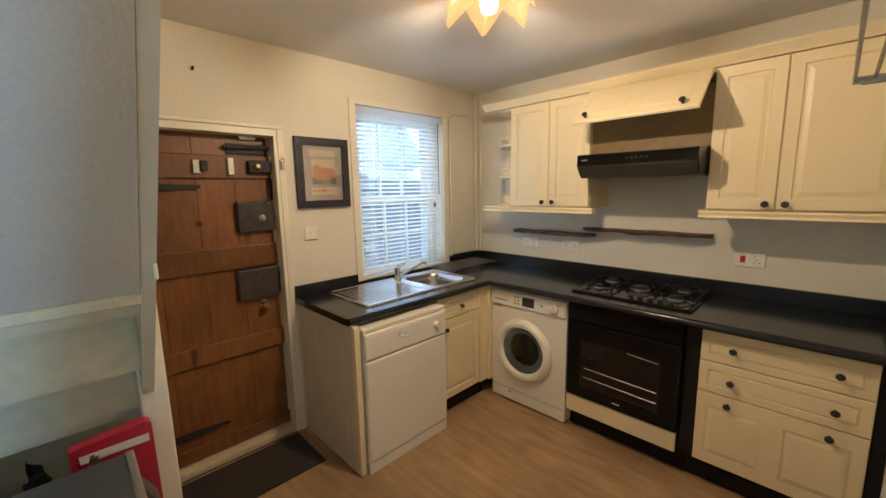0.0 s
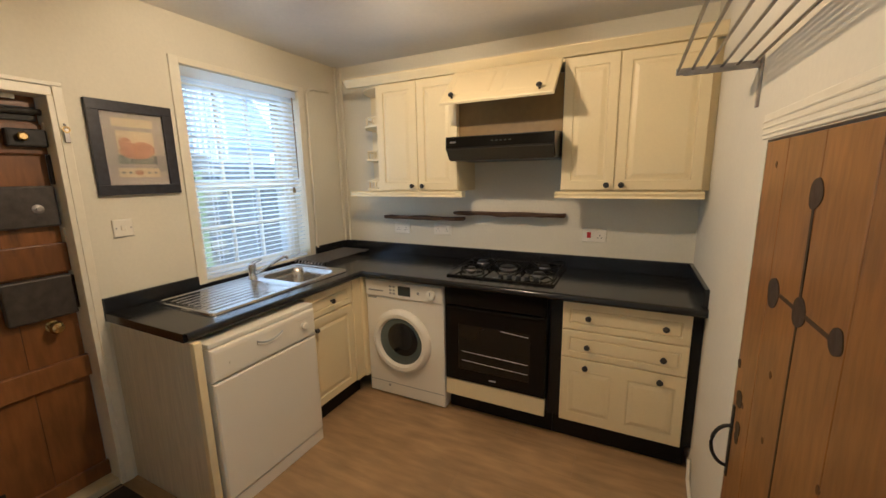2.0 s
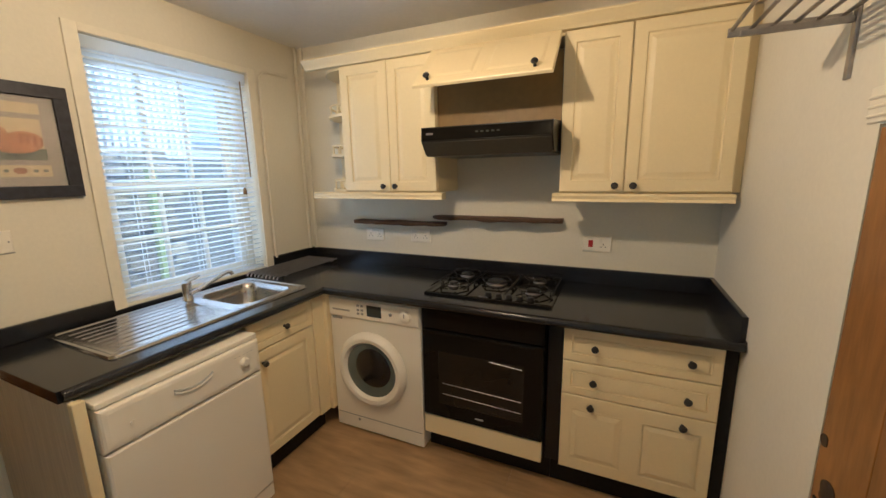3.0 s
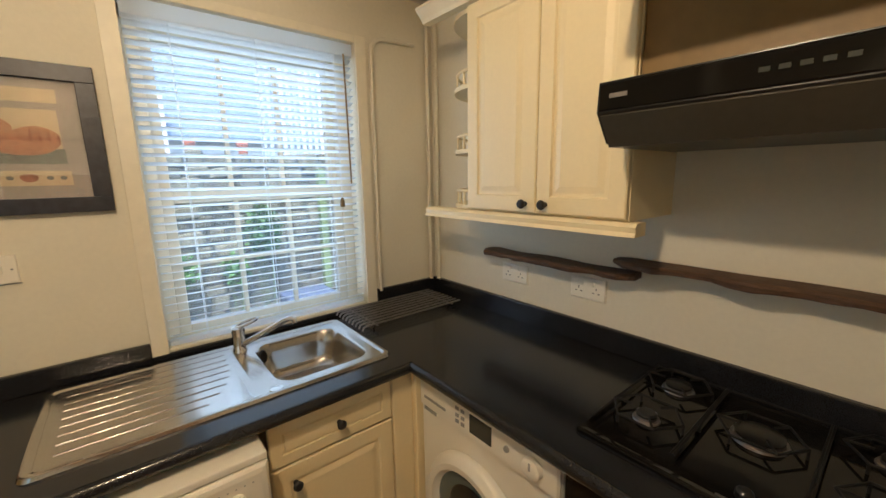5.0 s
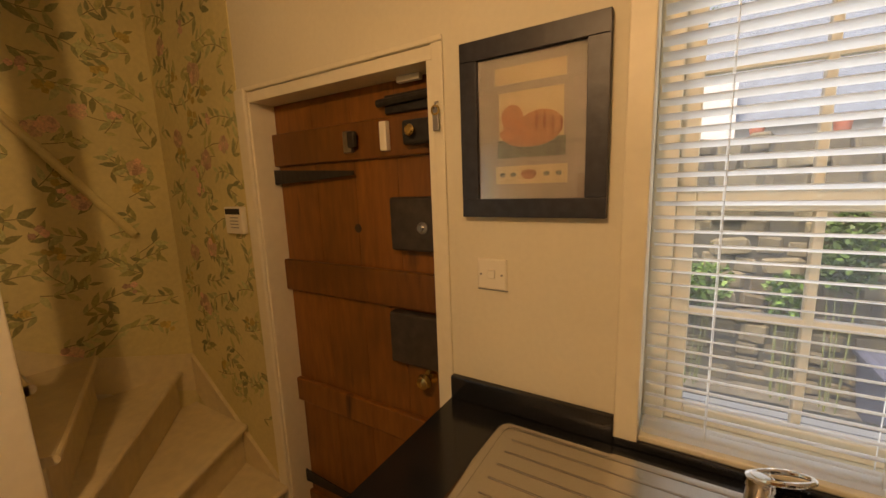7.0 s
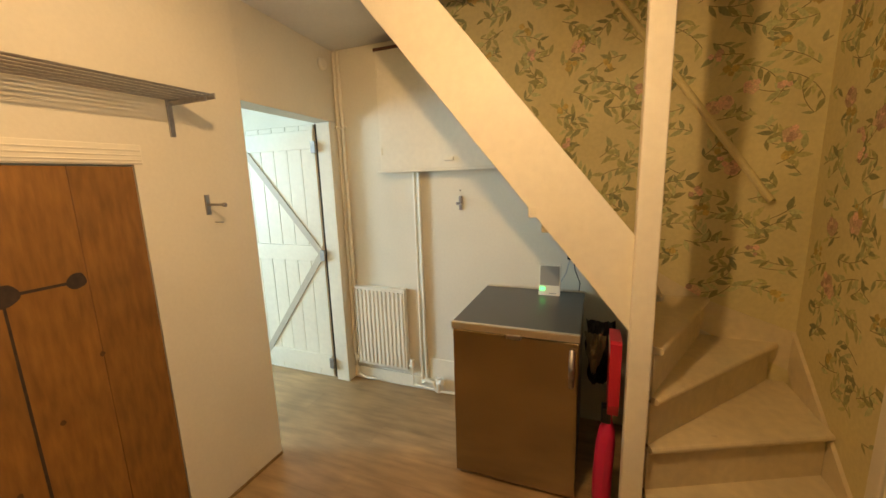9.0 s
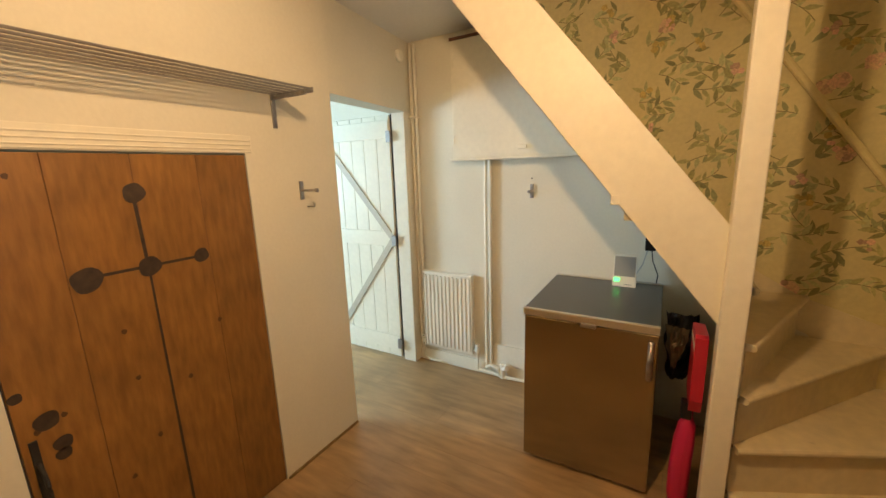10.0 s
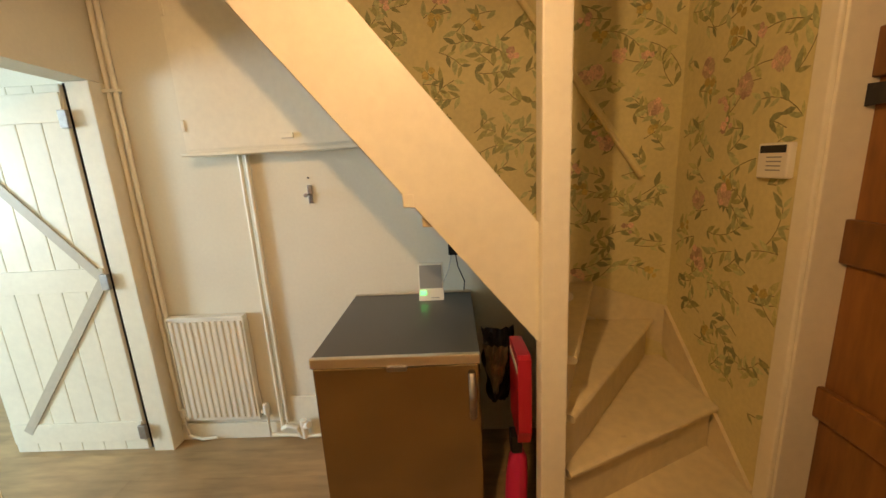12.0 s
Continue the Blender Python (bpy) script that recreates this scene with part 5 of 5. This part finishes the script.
rack = thing("luggage_rack", 2.5, -1.6, 1.87, "brushed steel rod wall rack on brackets", "rack")
for k in range(6):
    x = 2.386 + k * 0.0425
    part("rod", tube([(x, -2.215, 1.885), (x, -1.0, 1.885)], 0.0046, sides=8), "dull_steel", rack, "", True)
for y in (-2.215, -1.0):
    part("end_bar", box((2.38, y - 0.003, 1.871), (XR - 0.002, y + 0.003, 1.893), 0.002), "dull_steel", rack)
for y in (-2.19, -1.03):
    br = part("bracket", box((XR - 0.008, y - 0.011, 1.74), (XR, y + 0.011, 1.90), 0.002), "dull_steel", rack)
    part("bracket_arm", box((2.40, y - 0.005, 1.862), (XR - 0.008, y + 0.005, 1.877), 0.002), "dull_steel", br)

# ---- things on the window wall ----
pic = thing("framed_picture", 0.01, -1.553, 1.47, "dark wooden picture frame with small country print", "picture")
PY0, PY1, PZ0, PZ1 = -1.738, -1.370, 1.472, 1.916
b = bmesh.new()
FW = 0.048
for lo, hi in (((0.002, PY0, PZ0), (0.026, PY1, PZ0 + FW)), ((0.002, PY0, PZ1 - FW), (0.026, PY1, PZ1)), ((0.002, PY0, PZ0 + FW), (0.026, PY0 + FW, PZ1 - FW)), ((0.002, PY1 - FW, PZ0 + FW), (0.026, PY1, PZ1 - FW))):
    box(lo, hi, 0.0015, b)
part("frame", b, "frame", pic, "navy-black painted wooden frame")
mount = part("mount", box((0.002, PY0 + FW, PZ0 + FW), (0.012, PY1 - FW, PZ1 - FW)), "mount", pic, "grey card mount")
pr = part("print", box((0.0122, PY0 + 0.105, PZ0 + 0.155), (0.0128, PY1 - 0.10, PZ1 - 0.135)), "print", mount, "cream print")
part("printed_band", box((0.0122, PY0 + 0.095, PZ1 - 0.115), (0.0130, PY1 - 0.095, PZ1 - 0.075)), "print", mount)
part("printed_band", box((0.0122, PY0 + 0.095, PZ0 + 0.085), (0.0130, PY1 - 0.09, PZ0 + 0.13)), "print", mount)
part("printed_ground", box((0.0130, PY0 + 0.100, PZ0 + 0.150), (0.0134, PY1 - 0.095, PZ0 + 0.195)), "teal", mount)


def blob(cy, cz, ry, rz, m, d, wave=0.08):
    part("printed_shape", prism([(cy + ry * (1 + wave * math.sin(3 * a)) * math.cos(a), cz + rz * math.sin(a)) for a in [2 * math.pi * k / 20 for k in range(20)]], "x", 0.0128, 0.0134 + d), m, mount)


blob(-1.553, PZ0 + 0.205, 0.078, 0.030, "orange", 0.0004)
blob(-1.525, PZ0 + 0.225, 0.050, 0.036, "orange", 0.0006)
blob(-1.598, PZ0 + 0.245, 0.028, 0.034, "orange", 0.0008)
for k in range(4):
    blob(-1.535 + 0.02 * k, PZ0 + 0.235 - 0.004 * k, 0.0035, 0.022 - 0.002 * k, "rust", 0.0012)
blob(-1.555, PZ0 + 0.108, 0.020, 0.012, "rust", 0.0003)
for y in (-1.625, -1.595, -1.51, -1.48):
    blob(y, PZ0 + 0.108, 0.008, 0.006, "teal", 0.0003)
pg = part("glazing", box((0.0146, PY0 + FW, PZ0 + FW), (0.0158, PY1 - FW, PZ1 - FW)), "picture_glass", pic, "clear picture glass")
pg.visible_shadow = False


def plate(name, o, u, n, w, h, label, category, rockers=(), holes=()):
    s = thing(name, *o, label, category, "sockets and switches")
    part("plate", nested(o, u, (0, 0, 1), n, w, h, [(0, 0.006), (0.003, 0.009), (0.008, 0.0095)]), "plastic", s)
    u, n, o = Vector(u), Vector(n), Vector(o)
    for a, z, rw, rh, m in rockers:
        part("rocker", nested(o + u * a + Vector((0, 0, z)) + n * 0.0095, u, (0, 0, 1), n, rw, rh, [(0, 0.002), (0.002, 0.004)]), m, s)
    for a, z in holes:
        for da, dz, w2, h2 in ((0, 0.016, 0.004, 0.009), (-0.011, 0, 0.008, 0.004), (0.011, 0, 0.008, 0.004)):
            part("pin_slot", nested(o + u * (a + da - w2 / 2) + Vector((0, 0, z + dz - h2 / 2)) + n * 0.0093, u, (0, 0, 1), n, w2, h2, [(0, 0.0006), (0.0005, 0.0007)]), "ink", s)
    return s


plate("light_switch", (0.0, -1.706, 1.268), (0, 1, 0), (1, 0, 0), 0.086, 0.086, "white plastic light switch below the picture", "switch", [(0.032, 0.032, 0.022, 0.024, "plastic")])
for sy in (-1.694, -1.632):
    part("screw", lathe((0.0, sy, 1.311), (1, 0, 0), [(0.003, 0.006), (0.003, 0.0125), (0.0, 0.013)]), "grey_plastic", bpy.data.objects["light_switch"])
# grey strip drawn as the shade line below the switch plate
part("shadow_gap", box((0.0, -1.708, 1.264), (0.004, -1.618, 1.267)), "grey_plastic", bpy.data.objects["light_switch"])
plate("double_socket", (0.52, 0.0, 1.083), (1, 0, 0), (0, -1, 0), 0.146, 0.086, "white double socket under the driftwood shelf", "socket", [(0.045, 0.055, 0.012, 0.02, "plastic"), (0.09, 0.055, 0.012, 0.02, "plastic")], [(0.037, 0.03), (0.109, 0.03)])
plate("double_socket", (0.883, 0.0, 1.088), (1, 0, 0), (0, -1, 0), 0.146, 0.086, "white double socket beside the hob", "socket", [(0.045, 0.055, 0.012, 0.02, "plastic"), (0.09, 0.055, 0.012, 0.02, "plastic")], [(0.037, 0.03), (0.109, 0.03)])
plate("cooker_switch", (1.985, 0.0, 1.095), (1, 0, 0), (0, -1, 0), 0.148, 0.088, "white cooker control with red switch and socket", "switch", [(0.03, 0.028, 0.024, 0.038, "red_switch"), (0.088, 0.058, 0.012, 0.018, "plastic")], [(0.108, 0.03)])
keys = thing("hanging_key", 0.008, -1.818, 1.72, "small key on a hook by the door frame", "key")
part("hook", tube([(0.006, -1.818, 1.79), (0.022, -1.818, 1.785), (0.022, -1.818, 1.77)], 0.003, sides=6), "dull_steel", keys)
part("key", box((0.018, -1.828, 1.71), (0.024, -1.808, 1.77), 0.002), "dull_steel", keys)
part("ring", lathe((0.022, -1.818, 1.765), (1, 0, 0), [(0.014, 0), (0.014, 0.003), (0.009, 0.003), (0.009, 0)]), "brass", keys)

pp = thing("wall_pipes", 0.02, -0.1, 0.95, "cream painted pipes in the corner by the window", "pipes")
part("pipe", tube([(0.018, -0.375, 0.99), (0.018, -0.375, 2.13), (0.018, -0.365, 2.17), (0.018, -0.34, 2.195), (0.018, -0.30, 2.205), (0.018, -0.13, 2.215)], 0.010, sides=10), "wall", pp, "", True)
for x, y in ((0.025, -0.05), (0.055, -0.02)):
    part("pipe", tube([(x, y, 1.0), (x, y, H - 0.005)], 0.011, sides=10), "wall", pp, "", True)

drying = thing("wire_rack", 0.14, -0.34, 0.91, "black wire cooling rack lying on the worktop", "rack")
for k in range(9):
    x = 0.035 + k * 0.032
    part("wire", tube([(x, -0.632, 0.922), (x, -0.625, 0.937), (x, -0.612, 0.940), (x, -0.075, 0.940)], 0.0046, sides=6), "dull_steel", drying)
for y in (-0.56, -0.13):
    part("cross_wire", tube([(0.028, y, 0.932), (0.298, y, 0.932)], 0.0038, sides=6), "dull_steel", drying)
for x in (0.05, 0.26):
    for y in (-0.56, -0.13):
        part("foot", tube([(x, y, 0.932), (x, y, 0.9105)], 0.004, sides=6), "black_metal", drying)

# ---- ceiling lamp ----
lampo = thing("ceiling_lamp", *LAMP, "brass ceiling lamp with amber glass petals, lit", "lamp")
part("rose", lathe((LAMP[0], LAMP[1], H), (0, 0, -1), [(0.06, 0), (0.058, 0.012), (0.02, 0.03), (0.012, 0.05), (0.012, 0.12), (0.03, 0.13), (0.03, 0.15)]), "brass", lampo, "brass ceiling rose", True)


def petal(a):
    b = bmesh.new()
    rows = []
    c, s = math.cos(a), math.sin(a)
    for i in range(7):
        f = i / 6
        r = 0.015 + 0.165 * f
        z = LAMP[2] + 0.07 - 0.02 * f - 0.135 * f * f
        w = 0.105 * math.sin(math.pi * min(1, 0.16 + 0.80 * f)) + 0.004
        rows.append([b.verts.new((LAMP[0] + c * r - s * w * q, LAMP[1] + s * r + c * w * q, z + 0.02 * q * q)) for q in (-1, -0.5, 0, 0.5, 1)])
    for p, q in zip(rows, rows[1:]):
        for k in range(4):
            b.faces.new((p[k], p[k + 1], q[k + 1], q[k]))
    bmesh.ops.solidify(b, geom=b.faces[:], thickness=0.003)
    return b


for k in range(6):
    pt = part("petal", petal(2 * math.pi * k / 6 + 0.3), "shade", lampo, "amber glass petal", True)
bb = part("bulb", lathe((LAMP[0], LAMP[1], LAMP[2] + 0.04), (0, 0, -1), [(0.014, 0), (0.016, 0.02), (0.032, 0.05), (0.036, 0.075), (0.028, 0.10), (0.004, 0.112)]), "bulb", lampo, "glowing bulb", True)
bb.visible_shadow = False

mat_ = solid("doormat", box((0.03, -2.55, 0.0), (0.40, -1.86, 0.012), 0.004), "mat", "dark coir doormat inside the entrance door", "doormat")
# added brown strip stands in for the dark gap between floor and wall
es = thing("floor_gap_strip", XR, -2.3, 0, "thin brown strip drawn for the dark gap at the foot of the wall", "trim", kind="structure")
part("strip", box((XR - 0.012, -2.545, 0), (XR - 0.001, -2.03, 0.012), 0.002), "brown_board", es)
rp = thing("floor_pipe_run", XR - 0.02, -0.7, 0, "thin white pipe along the wall at the floor", "pipe")
part("pipe", tube([(XR - 0.012, -0.62, 0.13), (XR - 0.014, -0.66, 0.04), (XR - 0.014, -0.75, 0.02), (XR - 0.014, -1.17, 0.02)], 0.009), "trim", rp, "", True)

# ---- outside ----
solid("ground", box((-400, -400, -0.4), (-0.3, 400, -0.25)), "ground", "grey paved yard ground", "ground", "structure")
gw = thing("garden_wall", -3.1, -0.9, -0.25, "old grey rubble stone garden wall", "wall", kind="structure")
part("core", box((-3.5, -7.0, -0.25), (-3.072, 5.0, 1.78)), "mortar", gw)
bin_ = thing("storage_bin", -2.70, 0.22, -0.25, "low blue-grey plastic bin with a flat lid", "bin")
part("body", loft([[(-2.70 + w * a, 0.22 + w * c, z) for a, c in ((-1, -1), (1, -1), (1, 1), (-1, 1))] for w, z in ((0.23, -0.25), (0.26, 0.20))]), "wheelie", bin_)
part("lid", nested((-2.98, -0.06, 0.20), (1, 0, 0), (0, 1, 0), (0, 0, 1), 0.56, 0.56, [(0, 0.03), (0.012, 0.042), (0.05, 0.045), (0.08, 0.06)]), "wheelie", bin_)
house = thing("neighbour_house", -9, 0, -0.25, "white rendered house with blue-grey slate roof", "house", kind="structure")
part("wall", box((-12, -9, -0.25), (-8.5, 6.5, 2.45)), "render", house)
part("bay_wall", box((-9.4, -1.22, -0.25), (-8.05, -0.47, 3.3)), "render", house, "white rendered bay")
part("roof", prism([(-8.2, 2.38), (-8.2, 2.5), (-11, 6.2), (-13, 4)], "y", -9.3, 6.8), "slate", house)
hw = part("window", box((-8.52, -3.1, 0.9), (-8.45, -2.1, 2.1)), "screen", house)
part("frame", box((-8.47, -3.15, 2.06), (-8.42, -2.05, 2.14), 0, box((-8.47, -3.15, 0.86), (-8.42, -2.05, 0.94), 0, box((-8.47, -2.64, 0.9), (-8.42, -2.56, 2.1)))), "render", hw)
part("chimney", box((-10.6, 1.2, 5.0), (-10.0, 1.9, 7.0)), "terracotta", house)
fence = thing("fence", -3.9, 0.9, -0.25, "pale blue-grey upright slat fence behind the wall", "fence", kind="structure")
for k in range(18):
    part("slat", box((-3.92, 0.20 + k * 0.088, -0.25), (-3.90, 0.252 + k * 0.088, 3.05 + 0.02 * math.sin(k * 2)), 0.003), "fence", fence)
for z in (0.4, 1.7, 2.85):
    part("rail", box((-3.96, 0.18, z), (-3.92, 1.78, z + 0.07), 0.003), "fence", fence)
post = solid("garden_post", box((-2.96, 0.50, -0.25), (-2.87, 0.59, 1.68), 0.008), "moss", "mossy green wooden post by the stone wall", "post")
for py, r in ((-0.73, 0.055), (-0.22, 0.06)):
    fp = thing("flower_pot", -3.2, py, 1.84, "small terracotta flower pot on the wall", "pot", "pots on the wall")
    part("bowl", lathe((-3.2, py, 1.83), (0, 0, 1), [(r * 0.7, 0), (r, 0.12), (r * 1.1, 0.12), (r * 1.1, 0.15), (r * 0.9, 0.15), (r * 0.8, 0.03)]), "terracotta", fp, "", True)


def foliage(name, centre, size, count, label, category, seed):
    """A clump of many small leaves."""
    r = random.Random(seed)
    verts, faces = [], []
    for _ in range(count):
        while True:
            p = Vector((r.uniform(-1, 1), r.uniform(-1, 1), r.uniform(-1, 1)))
            if p.length < 1 and noise.noise(p * 2.5 + Vector((seed, 0, 0))) > -0.12:
                break
        c = Vector(centre) + Vector((p.x * size[0], p.y * size[1], p.z * size[2]))
        l, d = r.uniform(0.03, 0.07), Vector((r.uniform(-1, 1), r.uniform(-1, 1), r.uniform(-0.6, 0.9))).normalized()
        s = d.cross(Vector((r.uniform(-1, 1), r.uniform(-1, 1), 1))).normalized() * l * 0.35
        i = len(verts)
        verts += [c, c + d * l * 0.5 + s, c + d * l, c + d * l * 0.5 - s]
        faces.append((i, i + 1, i + 2, i + 3))
    me = bpy.data.meshes.new(name)
    me.from_pydata(verts, [], faces)
    me.materials.append(M["leaf"])
    t = thing(name, centre[0], centre[1], -0.25, label, category)
    me.transform(Matrix.Translation(-t.location))
    ob = new("leaves", me)
    ob.parent = t
    for k in range(5):
        a = k * 1.3 + seed
        part("stem", tube([(centre[0] + 0.05 * math.cos(a), centre[1] + 0.05 * math.sin(a), -0.25), (centre[0] + size[0] * 0.5 * math.cos(a), centre[1] + size[1] * 0.5 * math.sin(a), centre[2])], 0.006, r2=0.002, sides=6), "moss", t)
    return t


foliage("shrub", (-2.86, -0.18, 0.98), (0.16, 0.20, 0.30), 1100, "bright green leafy shrub against the stone wall", "shrub", 3)
foliage("shrub", (-2.88, -1.08, 0.66), (0.17, 0.26, 0.20), 800, "low green shrub by the stone wall", "shrub", 8)
foliage("shrub", (-2.90, -0.48, 0.62), (0.12, 0.14, 0.18), 350, "small green fern by the stone wall", "fern", 14)
foliage("climber", (-3.2, -2.3, 1.85), (0.2, 0.9, 0.18), 900, "green climber over the top of the wall", "climber", 5)
foliage("tree", (-6.0, -1.75, 4.1), (0.8, 0.95, 1.0), 2600, "leafy green tree behind the wall", "tree", 11)

# stones of the garden wall
rs = random.Random(21)
stones = []
for _ in range(6):
    b = bmesh.new()
    bmesh.ops.create_cube(b, size=1)
    bmesh.ops.bevel(b, geom=b.edges[:], offset=0.14, segments=1, affect="EDGES")
    for v in b.verts:
        v.co += Vector((rs.uniform(-0.06, 0.06), rs.uniform(-0.05, 0.05), rs.uniform(-0.06, 0.06)))
    stones.append(mesh_of("stone", b, "stone"))
z = -0.24
count = 0
while z < 1.80:
    h = rs.uniform(0.11, 0.17)
    y = -2.7
    while y < 0.8:
        w = rs.uniform(0.16, 0.34)
        if count < 300:
            s = new("stone", rs.choice(stones))
            s.parent = gw
            s.location = Vector((-3.14 + rs.uniform(-0.02, 0.03), y + w / 2, z + h / 2 + rs.uniform(-0.022, 0.022))) - gw.location
            s.rotation_euler = (rs.uniform(-0.10, 0.10), 0, 0)
            s.scale = (0.18, w * rs.uniform(0.86, 1.0), h * rs.uniform(0.80, 1.08))
            count += 1
        y += w
    z += h

# floor planks
rf = random.Random(4)
for r in range(25):
    y = -4.68 + r * 0.192
    x = -0.02 - rf.uniform(0, 1.1)
    while x < 6.88:
        x1 = min(x + 1.22, 6.89)
        x0 = max(x, 0.0 if y + 0.19 > -4.0 else 2.8)
        if x1 - x0 > 0.02 and (y > -3.45 - 0.1 or x1 > 2.7) and y < 0:
            s = part("plank", box((x0 + 0.0004, y + 0.0004, -0.012), (x1 - 0.0004, min(y + 0.1916, 0.0), 0.0)), "floor", floor)
        x += 1.22
